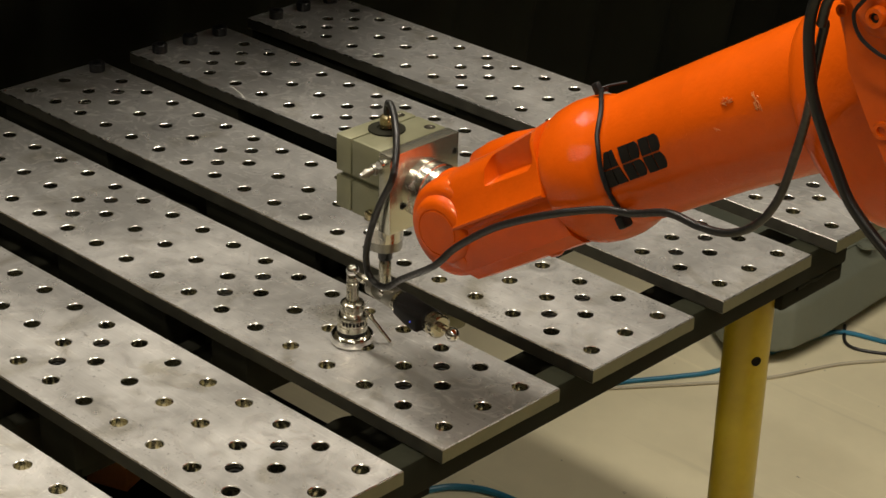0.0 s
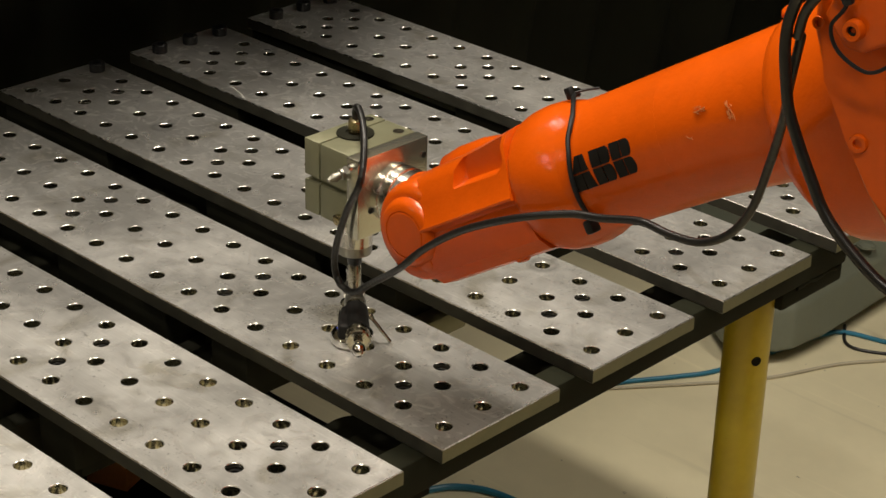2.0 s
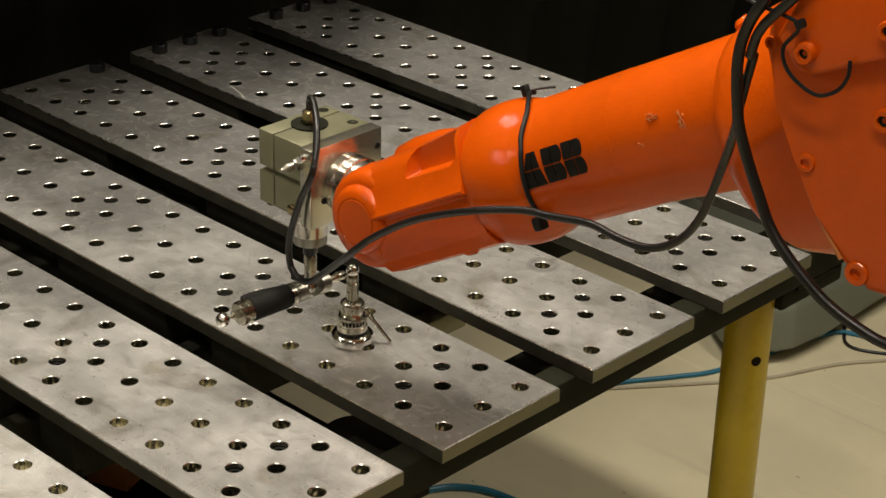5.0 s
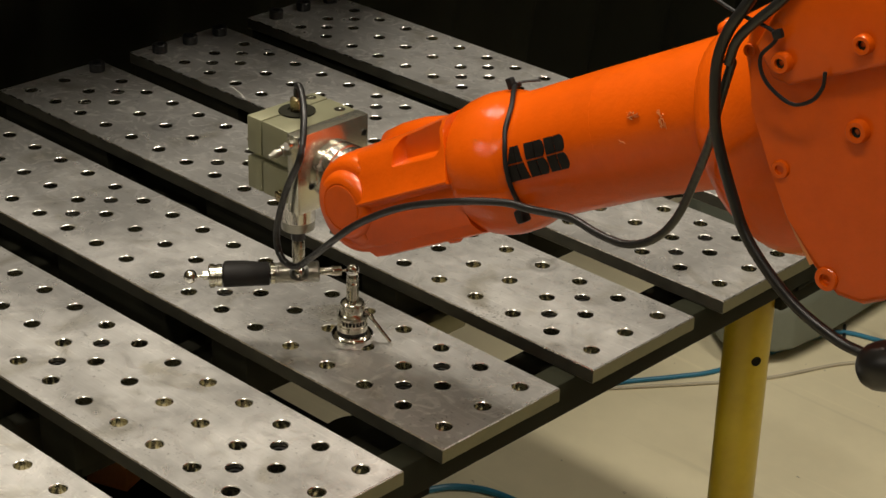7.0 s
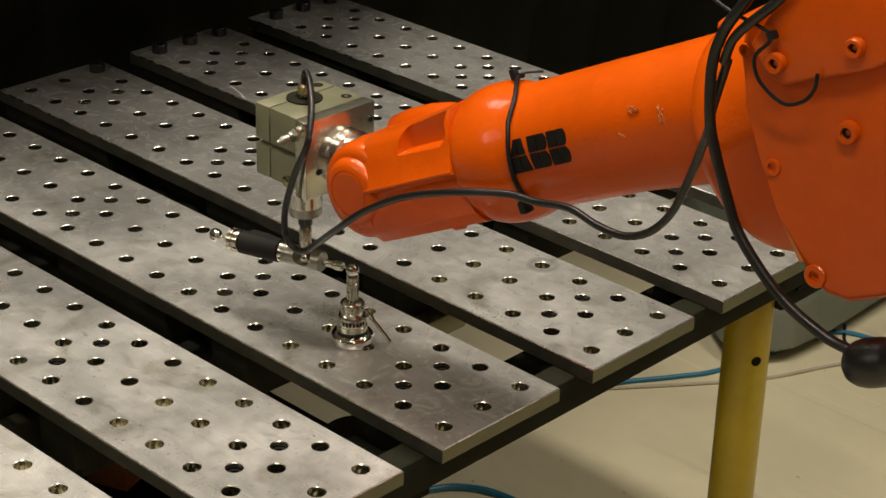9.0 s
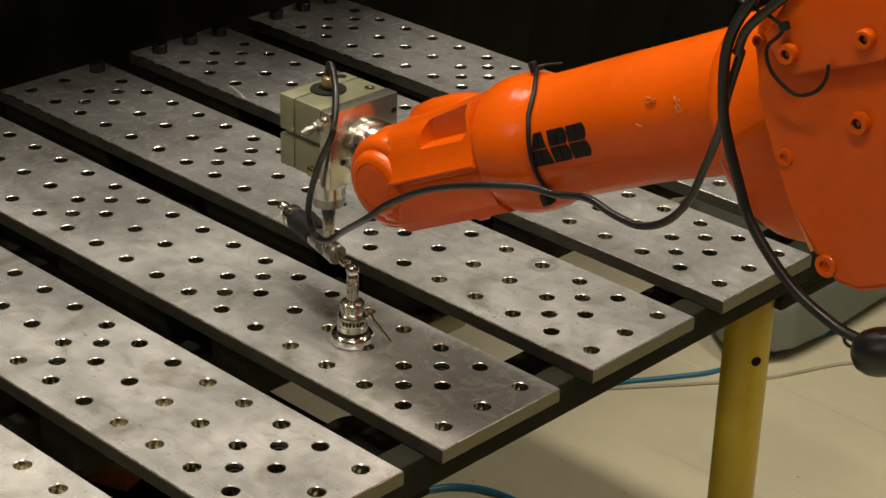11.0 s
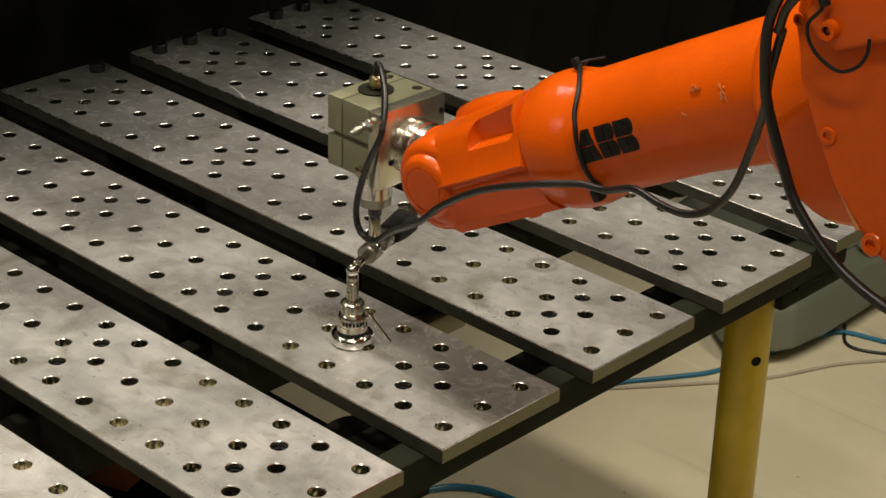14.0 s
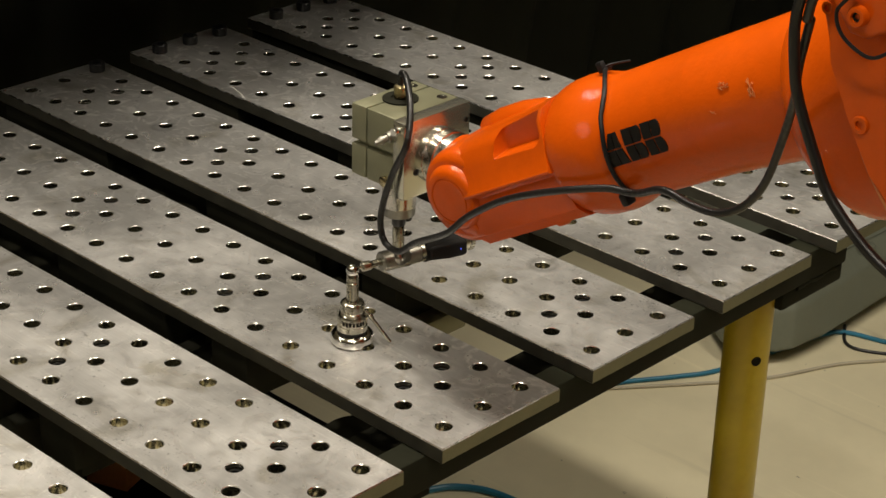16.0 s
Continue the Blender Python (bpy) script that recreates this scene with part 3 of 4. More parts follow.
def pivot_mount():
    root = thing("pivot_mount", "small satin steel magnetic pivot mount with polished ball", "pivot mount", at=CENTRE)
    part("base_ring", lathe([(0.0186, 0.0), (0.0200, 0.0012), (0.0206, 0.0040), (0.0204, 0.0078), (0.0196, 0.0098), (0.0182, 0.0108), (0.0150, 0.0112)], n=56), CHROME, root, "polished chrome base ring", angle=50)
    # darkness of the gap between base ring and body, as a black ring
    part("gap_ring", lathe([(0.0134, 0.0110), (0.0136, 0.0114), (0.0134, 0.0138), (0.0120, 0.0140)], n=48), RUBBER, root, "black ring for the dark gap above the base")
    part("body", lathe([(0.0140, 0.0139), (0.0144, 0.0143), (0.0144, 0.0196), (0.0140, 0.0199), (0.0140, 0.0204), (0.0144, 0.0207), (0.0144, 0.0288), (0.0140, 0.0298), (0.0121, 0.0330),
                        (0.0116, 0.0334), (0.0116, 0.0408), (0.0112, 0.0420), (0.0100, 0.0430), (0.0066, 0.0434)], n=56), SATIN, root)
    part("post", lathe([(0.0058, 0.0430), (0.0059, 0.0622), (0.0055, 0.0626), (0.0050, 0.0632), (0.0050, 0.0642), (0.0056, 0.0647), (0.0056, 0.0668), (0.0052, 0.0671), (0.0052, 0.0677), (0.0056, 0.0680), (0.0055, 0.0694), (0.0044, 0.0712)], n=32), SATIN, root)
    part("ball", ball(0.0062, Matrix.Translation((0, 0, BALL_Z))), CHROME, root, "polished steel ball")
    # raised print on the body, as bars
    for k in range(7):
        a = radians(-78 + 13.5 * k)
        bm = box((-0.0011, -0.0003, 0.0222), (0.0011, 0.0004, 0.0262), m=pose(0, 0, 0, 0, 0, math.degrees(a) + 90) @ Matrix.Translation((0, -0.0143, 0)))
        part("print_bar", bm, BLACK_PRINT, root, smooth=False)
    lever = part("lever", tube([(0.0095, 0.0075, 0.033), (0.0135, 0.0105, 0.028), (0.0285, 0.0222, 0.0022)], 0.0017, 10, 4), SATIN, root, "thin steel locking lever")
    part("lever_collar", lathe([(0.0016, 0.0), (0.0024, 0.0006), (0.0024, 0.0052), (0.0016, 0.006)], axis_matrix((0.0125, 0.0097, 0.0302), (0.0275, 0.0215, 0.0022)), 20), SATIN, lever)
    return root


pivot_mount()

# ---- ball bar, probe holder ----


def along_x(x0=0.0, y=0.0, z=0.0):
    """Turns a lathe's z axis into +x."""
    return Matrix.Translation((x0, y, z)) @ pose(0, 0, 0, 0, 90, 0)


def ball_bar():
    """Bar along +x; its origin is the middle ball, held under the robot's cup; the pivot's ball lies at x = -0.05."""
    root = thing("ball_bar", "telescopic steel measuring bar with black sleeve and balls", "measuring bar")
    X = along_x()
    part("stem", lathe([(0.0012, -0.0455), (0.0012, -0.0400), (0.0042, -0.0395), (0.0046, -0.0380), (0.0046, -0.0315), (0.0040, -0.0308), (0.0036, -0.0300), (0.0036, -0.0180)], X, 28), SATIN, root)
    # round bar hollowed from above for the middle ball
    bm = lathe([(0.0086, -0.0190), (0.0098, -0.0178), (0.0098, 0.0186), (0.0094, 0.0188), (0.0094, 0.0196), (0.0098, 0.0198), (0.0098, 0.0216)], X, 40)
    cut = lathe([(0.0092, -0.02), (0.0092, 0.02)], Matrix.Translation((0, 0, 0.0042)) @ pose(0, 0, 0, -90, 0, 0), 40)
    part("saddle", carved(bm, [cut]), SATIN_DARK, root, "satin steel saddle")
    part("bright_ring", lathe([(0.0090, 0.0217), (0.0101, 0.0220), (0.0101, 0.0258), (0.0090, 0.0262)], X, 40), SATIN, root)
    part("middle_ball", ball(0.0063), CHROME, root)
    sleeve = part("sleeve", lathe([(0.0098, 0.0268), (0.0110, 0.0275), (0.0112, 0.0685), (0.0104, 0.0695)], X, 36), SLEEVE, root, "matt black plastic sleeve")
    bm = bmesh.new()
    add_loft(bm, [oval(0.0285, 0.0030, 0.0050, -0.0082, 0, 28, 4), oval(0.0300, 0.0045, 0.0062, -0.0086, 0, 28, 4), oval(0.0480, 0.0060, 0.0074, -0.0102, 0, 28, 5), oval(0.0640, 0.0064, 0.0076, -0.0108, 0, 28, 5),
                  oval(0.0672, 0.0060, 0.0072, -0.0106, 0, 28, 5), oval(0.0684, 0.0050, 0.0062, -0.0098, 0, 28, 4)])
    part("sleeve_hump", bm, SLEEVE, sleeve)
    part("indicator_light", ball(0.0009, Matrix.Translation((0.0600, -0.0170, 0.001)), 10), LED, sleeve, "tiny blue indicator light")
    bm = lathe([(0.0100, 0.0700), (0.0108, 0.0706), (0.0108, 0.0745), (0.0099, 0.0750), (0.0099, 0.0765), (0.0106, 0.0770), (0.0106, 0.0815), (0.0092, 0.0825)], X, 36)
    for k in range(18):
        a = k * math.tau / 18
        add_box(bm, (0.0772, -0.0007, 0.0102), (0.0813, 0.0007, 0.0112), m=pose(0, 0, 0, math.degrees(a)))
    part("end_cap", bm, SATIN, root, "knurled steel end cap")
    part("nut", lathe([(0.0040, 0.0826), (0.0044, 0.0830), (0.0044, 0.0875), (0.0036, 0.0880)], X, 6), SATIN, root, smooth=False)
    part("thin_stem", lathe([(0.0015, 0.0880), (0.0012, 0.0935)], X, 14), SATIN, root)
    part("end_ball", ball(0.0065, Matrix.Translation((0.0990, 0, 0))), CHROME, root, "polished steel ball")
    return root


def probe_holder():
    """Origin on the probe's axis at the plates' level."""
    root = thing("probe_holder", "split aluminium clamp block holding a steel probe cup", "tool holder")
    part("clamp_block", box((-0.0045, -0.0375, 0.2005), (0.0310, 0.0425, 0.2345), 0.0012), ALU, root)
    part("clamp_block", box((-0.0245, -0.0375, 0.2005), (-0.0060, 0.0425, 0.2345), 0.0012), ALU, root)
    part("clamp_block", box((-0.0045, -0.0375, 0.1655), (0.0310, 0.0425, 0.1960), 0.0012), ALU, root)
    part("clamp_block", box((-0.0245, -0.0375, 0.1655), (-0.0060, 0.0425, 0.1960), 0.0012), ALU, root)
    part("clamp_core", box((-0.0195, -0.0325, 0.1675), (0.0300, 0.0410, 0.2325)), ALU, root)
    part("mounting_plate", box((0.0313, -0.0400, 0.1600), (0.0455, 0.0440, 0.2345), 0.0012), PLATE_ALU, root, "bright aluminium mounting plate")
    for y, z in ((0.0385, 0.2180), (-0.0250, 0.1840), (0.036, 0.168)):
        part("plate_screw", lathe([(0.0028, 0.0), (0.0028, 0.0012), (0.0015, 0.0013), (0.0014, 0.0004), (0.0001, 0.0003)], along_x(0.0452, y, z), 16), SCREW, root)
    part("top_ring", lathe([(0.0165, 0.2347), (0.0165, 0.2361), (0.0085, 0.2367), (0.0080, 0.2353)], n=40), BLACK_STEEL, root, "black ring")
    part("plug", lathe([(0.0062, 0.2363), (0.0062, 0.2470), (0.0054, 0.2480), (0.0040, 0.2490)], n=24), BRASS, root, "nickelled cable plug")
    part("flush_screw", lathe([(0.0050, 0.2346), (0.0050, 0.2351), (0.0024, 0.2351), (0.0022, 0.2348)], Matrix.Translation((0.022, 0.031, 0)), 20), ALU_DARK, root)
    part("flush_screw", lathe([(0.0050, 0.2346), (0.0050, 0.2351), (0.0024, 0.2351), (0.0022, 0.2348)], Matrix.Translation((-0.016, 0.031, 0)), 20), ALU_DARK, root)
    part("collar", lathe([(0.0160, 0.1300), (0.0160, 0.1653)], n=40), ALU_DARK, root)
    part("probe_body", lathe([(0.0120, 0.1195), (0.0152, 0.1210), (0.0155, 0.1225), (0.0155, 0.1299)], n=40), SATIN_DARK, root)
    part("neck", lathe([(0.0060, 0.1090), (0.0066, 0.1100), (0.0066, 0.1194)], n=28), RUBBER, root, "black rubber neck")
    part("cup", lathe([(0.0042, 0.0812), (0.0056, 0.0830), (0.0058, 0.1060), (0.0048, 0.1085)], n=28), SATIN, root, "steel magnetic cup")
    # air nipple and gauge screw on the block's side
    N = axis_matrix((0.0255, -0.0372, 0.2165), (0.0205, -0.0560, 0.2120))
    nip = part("nipple", lathe([(0.0052, 0.0), (0.0052, 0.0035), (0.0034, 0.004), (0.0034, 0.0078), (0.0042, 0.0082), (0.0042, 0.0102), (0.0024, 0.0132), (0.0021, 0.0160)], N, 22), SATIN_DARK, root, "plated air nipple")
    part("side_screw", lathe([(0.0040, 0.0), (0.0040, 0.006), (0.0034, 0.0068)], axis_matrix((0.0375, -0.0398, 0.2265), (0.0375, -0.0600, 0.2265)), 20), CHROME, root)
    part("side_screw", lathe([(0.0050, 0.0), (0.0050, 0.004), (0.0038, 0.0048)], axis_matrix((0.0200, -0.0373, 0.1715), (0.0200, -0.0600, 0.1715)), 20), BRASS, root, "brass screw")
    return root


BAR, HOLDER = ball_bar(), probe_holder()

# ---- robot ----
BASE = Vector((1.0408, 0.0882, 0.0))
SHOULDER_Z, UPPER, FORE, OFFSET = -0.0382 + TOP, 0.6969, 0.5874, 0.1244
WRIST = Vector((0.1209, 0.0004, 0.1950))


def swing(t):
    """The bar's heading about the pivot, in radians, at t seconds."""
    s = (t - 8) / 8
    return -2.53258 - 2.39678 * s + 0.02468 * s ** 2 - 0.03108 * s ** 3 - 0.02031 * s ** 4 + 0.03379 * s ** 5


def tool_at(t):
    a = swing(t)
    return CENTRE + Vector((0.05 * math.cos(a), 0.05 * math.sin(a), -0.00151 * math.cos(a) + 0.00088 * math.sin(a)))


def columns(x, y, z, at):
    return Matrix(((x[0], y[0], z[0], at[0]), (x[1], y[1], z[1], at[1]), (x[2], y[2], z[2], at[2]), (0, 0, 0, 1)))


def arm_at(t):
    """Poses of upper arm, elbow housing and wrist that bring the wrist to its place: the arm's two links in an upright plane."""
    w = tool_at(t) + WRIST
    flat = Vector((w.x - BASE.x, w.y - BASE.y, 0))
    reach, h = flat.length, flat.normalized()
    x, z = reach - OFFSET, w.z - SHOULDER_Z
    d = math.hypot(x, z)
    lift = math.atan2(z, x) + math.acos((UPPER ** 2 + d * d - FORE ** 2) / (2 * UPPER * d))
    e = Vector((BASE.x, BASE.y, SHOULDER_Z)) + h * (OFFSET + UPPER * math.cos(lift)) + Vector((0, 0, UPPER * math.sin(lift)))
    fx = (w - e).normalized()
    sd = Vector((-h.y, h.x, 0))
    up = fx.cross(sd)
    elbow = columns(fx, sd, up, e)
    a = swing(t)
    roll = -0.0242 - 0.0073 * math.cos(a) - 0.0877 * math.sin(a)
    wrist = columns(fx, sd * math.cos(roll) + up * math.sin(roll), up * math.cos(roll) - sd * math.sin(roll), w)
    ux = h * math.cos(lift) + Vector((0, 0, math.sin(lift)))
    upper = columns(ux, sd, ux.cross(sd), e - ux * UPPER)
    turn = columns(h, sd, h.cross(sd), Vector((BASE.x, BASE.y, 0)))
    return upper, elbow, wrist, turn


def along_y(x, y, z):
    """Turns a lathe's z axis into +y."""
    return Matrix.Translation((x, y, z)) @ pose(0, 0, 0, -90, 0, 0)


def boss(parent, x, y, z, r=0.0085, h=0.006, name="boss", bolt=None):
    ob = part(name, lathe([(r + 0.002, -0.004), (r, 0.0), (r * 0.96, h), (r * 0.86, h + 0.001), (r * 0.5, h + 0.001), (r * 0.48, h - 0.002)], along_y(x, y, z), 28), ORANGE, parent)
    part("bolt", lathe([(r * 0.47, h - 0.003), (r * 0.46, h - 0.0012), (r * 0.25, h - 0.0012), (r * 0.22, h - 0.0030)], along_y(x, y, z), 18), bolt or ORANGE, ob)
    return ob


ROBOT = thing("robot_arm", "orange painted industrial robot arm with black cables tied along it", "robot", at=BASE)


def robot_base():
    bm = box((-0.30, -0.30, 0.0), (0.30, 0.30, 0.2000), 0.01)
    part("pedestal", bm, GREY_BASE, ROBOT, "grey steel pedestal")
    part("foot", lathe([(0.24, 0.2002), (0.24, 0.235), (0.19, 0.26), (0.18, 0.42), (0.20, 0.44)], n=48), ORANGE, ROBOT)


def turret():
    bm = lathe([(0.195, 0.4405), (0.195, 0.50), (0.16, 0.54)], n=48)
    add_box(bm, (0.02, -0.11, 0.50), (0.27, 0.11, 0.80), 0.04, 4)
    return part("turret", bm, ORANGE, ROBOT)


def upper_arm():
    bm = bmesh.new()
    add_prism(bm, [(-0.11, -0.06), (-0.06, -0.11), (0.1, -0.10), (0.6, -0.075), (0.76, -0.08), (0.80, 0.0), (0.76, 0.08), (0.6, 0.075), (0.1, 0.10), (-0.06, 0.11), (-0.11, 0.06)], -0.205, -0.115, bevel=0.02, segments=3)
    return part("upper_arm", bm, ORANGE, ROBOT)


def elbow_housing():
    bm = bmesh.new()
    add_loft(bm, [oval(0.210, 0.056, 0.060, 0, -0.014), oval(0.2085, 0.068, 0.072, 0, -0.022), oval(0.203, 0.077, 0.080, 0, -0.026), oval(0.194, 0.083, 0.086, 0, -0.029), oval(0.178, 0.087, 0.090, 0, -0.030), oval(0.15, 0.089, 0.094, 0, -0.030),
                  oval(0.125, 0.094, 0.098, 0, -0.030, power=2.6), oval(0.09, 0.100, 0.101, 0, -0.030, power=3.5), oval(0.0, 0.104, 0.104, 0, -0.028, power=5),
                  oval(-0.16, 0.104, 0.104, 0, -0.028, power=5), oval(-0.18, 0.090, 0.090, 0, -0.028, power=4)])
    ob = part("elbow_housing", bm, ORANGE, ROBOT, angle=40)
    cover = part("side_cover", prism([(0.099, 0.062), (0.110, 0.044), (0.116, 0.012), (0.118, -0.030), (0.117, -0.066), (0.112, -0.100), (0.102, -0.122), (0.085, -0.131), (-0.12, -0.131), (-0.15, -0.10), (-0.15, 0.075), (0.06, 0.078)],
                                     0.085, 0.124, bevel=0.006, segments=3), ORANGE, ob)
    part("raised_panel", prism([(0.092, 0.050), (0.088, 0.026), (0.078, 0.019), (0.010, 0.0155), (-0.004, 0.019), (-0.010, 0.030), (-0.016, 0.073), (0.06, 0.073)], 0.120, 0.1340, bevel=0.0035, segments=3), ORANGE, ob)
    part("top_lug", lathe([(0.0075, 0.0), (0.0070, 0.010), (0.0045, 0.013)], axis_matrix((0.193, 0.010, 0.048), (0.204, 0.014, 0.085)), 24), ORANGE, ob)
    for x, y, z, r in ((0.0750, 0.1330, 0.0345, 0.0070), (0.0160, 0.1330, 0.0320, 0.0066), (0.0455, 0.1225, -0.0200, 0.0078), (0.1040, 0.1195, 0.0460, 0.0048), (0.1100, 0.1190, -0.0325, 0.0066), (0.1035, 0.1190, -0.1090, 0.0085)):
        boss(ob, x, y, z, r, 0.004 if r > 0.0085 or r < 0.005 else 0.006, bolt=BLACK_STEEL if x in (0.0160, 0.0750, 0.0455) else None)
    part("worn_edge", tube([(0.1165, 0.1205, -0.043), (0.1160, 0.1205, -0.066), (0.1115, 0.1205, -0.098)], 0.0030, 10, 6), ORANGE_DULL, ob, "paint worn pale along the edge")
    # fixed half of the forearm tube
    bm = bmesh.new()
    add_loft(bm, [oval(0.150, 0.0572, 0.0576, 0, -0.0062), oval(0.215, 0.0557, 0.0559, 0, -0.0048), oval(0.255, 0.0538, 0.0541, 0, -0.0032), oval(0.29, 0.0530, 0.0528, 0, -0.0018), oval(0.3134, 0.0525, 0.0521, 0, -0.0009)])
    part("forearm_tube", bm, ORANGE, ob, angle=60)
    for seed, count, r, x, z, dx, da, tilt in ((7, 22, 0.0538, 0.270, 0.018, 0.0050, 0.05, 15), (3, 22, 0.0547, 0.244, 0.009, 0.0026, 0.10, 80), (5, 3, 0.0535, 0.285, 0.0005, 0.0008, 0.01, 0), (9, 9, 0.0547, 0.245, -0.018, 0.0040, 0.03, 5)):
        part("wear_mark", scratch(seed, count, r, dx, da, tilt), ORANGE_DULL, ob, "pale scuff in the paint").matrix_local = Matrix.Translation((x, 0, 0)) @ pose(0, 0, 0, math.degrees(z / 0.055))
    return ob


def scratch(seed, count, r, dx, da, tilt):
    """Rubbed strokes lying on the forearm tube's camera side, each a thin bent sliver."""
    rnd = random.Random(seed)
    bm = bmesh.new()
    n = 5
    for k in range(count):
        x, a, d = rnd.uniform(-dx, dx), rnd.uniform(-da, da), radians(tilt + rnd.uniform(-35, 35))
        w, h, bend = rnd.uniform(0.0006, 0.0026), rnd.uniform(0.00008, 0.00026), rnd.uniform(-0.5, 0.5)
        rows = []
        for q in range(n):
            u = 2 * q / (n - 1) - 1
            thin = h * (1.15 - u * u)
            px, pz = x + u * w * math.cos(d), a * r + u * w * math.sin(d) + bend * w * u * u
            rows.append([bm.verts.new((px - e * thin * math.sin(d), rr * math.cos((pz + e * thin * math.cos(d)) / r), rr * math.sin((pz + e * thin * math.cos(d)) / r))) for rr in (r, r - 0.0008) for e in (-1, 1)])
        for p, o in zip(rows, rows[1:]):
            for i, j in ((0, 1), (1, 3), (3, 2), (2, 0)):
                bm.faces.new((p[i], p[j], o[j], o[i]))
        bm.faces.new([rows[0][i] for i in (0, 2, 3, 1)]), bm.faces.new([rows[-1][i] for i in (0, 1, 3, 2)])
    return bm


def wrist_unit():
    """Rolling front half of the forearm, with the wrist's fork; origin where the wrist axes meet, +y towards the open side."""
    bm = bmesh.new()
    add_loft(bm, [oval(-0.27395, 0.0525, 0.0521, 0, -0.0009), oval(-0.20, 0.0518, 0.0514, 0, -0.0006), oval(-0.173, 0.0518, 0.0514, 0, -0.0004), oval(-0.1710, 0.0528, 0.0528), oval(-0.166, 0.0547, 0.0547), oval(-0.160, 0.0565, 0.0565), oval(-0.153, 0.0577, 0.0577), oval(-0.145, 0.0582, 0.0582),
                  oval(-0.137, 0.0580, 0.0580), oval(-0.129, 0.0570, 0.0570), oval(-0.1245, 0.0558, 0.0558), oval(-0.1215, 0.0530, 0.0535), oval(-0.1205, 0.0480, 0.0490)])
    ob = part("wrist", bm, ORANGE, ROBOT, angle=42)

    def cheek(x, w, top):
        return [(x, -0.046, -0.040), (x, -0.030, -0.0485), (x, 0.020, -0.0490), (x, 0.036, -0.046), (x, 0.046, -0.036), (x, 0.0495, -0.020), (x, 0.0500, -0.0035), (x, 0.0525, -0.0010), (x, w, 0.0008), (x, w + 0.0004, 0.0028),
                (x, w - 0.0012, 0.0048), (x, w - 0.0075, 0.022), (x, 0.0440, top - 0.010), (x, 0.0360, top - 0.003), (x, 0.020, top), (x, -0.030, top), (x, -0.044, top - 0.006), (x, -0.048, 0.020)]
    bm = bmesh.new()
    add_loft(bm, [cheek(-0.1235, 0.0588, 0.0530), cheek(-0.110, 0.0585, 0.0515), cheek(-0.085, 0.0580, 0.0490), cheek(-0.055, 0.0575, 0.0470), cheek(-0.020, 0.0565, 0.0460), cheek(0.004, 0.0540, 0.0440)])
    pocket = [[(x, y, z) for x, z in out] for y, out in ((0.0330, [(-0.064, 0.0265), (-0.1120, 0.0260), (-0.1185, 0.0310), (-0.1180, 0.0680), (-0.103, 0.0680), (-0.068, 0.0420)]),
                                                        (0.0640, [(-0.054, 0.0225), (-0.1140, 0.0215), (-0.1222, 0.0290), (-0.1222, 0.0720), (-0.104, 0.0720), (-0.056, 0.0440)]))]
    cut = bmesh.new()
    add_loft(cut, pocket)
    bmesh.ops.bevel(cut, geom=cut.edges[:], offset=0.003, segments=2, affect="EDGES", profile=0.5)
    body = part("fork", carved(bm, [cut]), ORANGE, ob, angle=32)
    bm = bmesh.new()
    add_loft(bm, [oval(0.022, 0.010, 0.010, -0.030, 0.030), oval(0.012, 0.016, 0.018, -0.030, 0.034), oval(-0.008, 0.018, 0.020, -0.030, 0.0345), oval(-0.036, 0.018, 0.019, -0.030, 0.0350),
                  oval(-0.058, 0.017, 0.016, -0.030, 0.0345), oval(-0.075, 0.012, 0.010, -0.030, 0.033)])
    part("far_cheek", bm, ORANGE, ob, angle=60)
    head = part("wrist_head", lathe([(0.034, -0.052), (0.041, -0.048), (0.0435, -0.042), (0.0435, 0.030), (0.0430, 0.0365), (0.0412, 0.0425), (0.0380, 0.0462), (0.034, 0.0475), (0.030, 0.0478)], along_y(0.004, 0.0, 0.002), 56), ORANGE, ob, angle=50)
    part("axis_ring", lathe([(0.0310, 0.045), (0.0292, 0.0505), (0.0275, 0.0535), (0.0250, 0.0552), (0.0203, 0.0558), (0.0197, 0.0550)], along_y(0.006, 0, 0.004), 48), ORANGE, head, angle=50)
    part("axis_cover", lathe([(0.0192, 0.052), (0.0192, 0.0555), (0.0185, 0.0561), (0.0001, 0.0562)], along_y(0.006, 0, 0.004), 48), ORANGE, head)
    part("lug", lathe([(0.0075, 0.0), (0.0068, 0.004), (0.0045, 0.006)], axis_matrix((-0.082, 0.026, -0.044), (-0.083, 0.030, -0.060)), 24), ORANGE, ob)
    part("lug", lathe([(0.012, 0.0), (0.011, 0.004), (0.008, 0.006)], axis_matrix((0.006, 0.044, -0.024), (0.008, 0.060, -0.030)), 24), ORANGE, ob)
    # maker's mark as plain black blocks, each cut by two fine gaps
    for k, x in enumerate((-0.1960, -0.2168, -0.2376)):
        for sx in (-1, 1):
            for sz in (-1, 1):
                bm = bmesh.new()
                n = 6
                rows = []
                for q in range(n + 1):
                    zz = (0.0006 + 0.0128 * q / n) * sz
                    lean = 0.0022 * (zz / 0.0134) if k == 0 else 0.0
                    wide = 0.0097 if k else (0.0066 if sx > 0 else 0.0088) - (0.0030 if sx > 0 else 0.0046) * zz / 0.0134
                    if k and sx > 0:
                        wide -= 0.0026 * (abs(q / n - 0.5) * 2) ** 3
                    a = (zz + 0.0022) / 0.0526
                    row = []
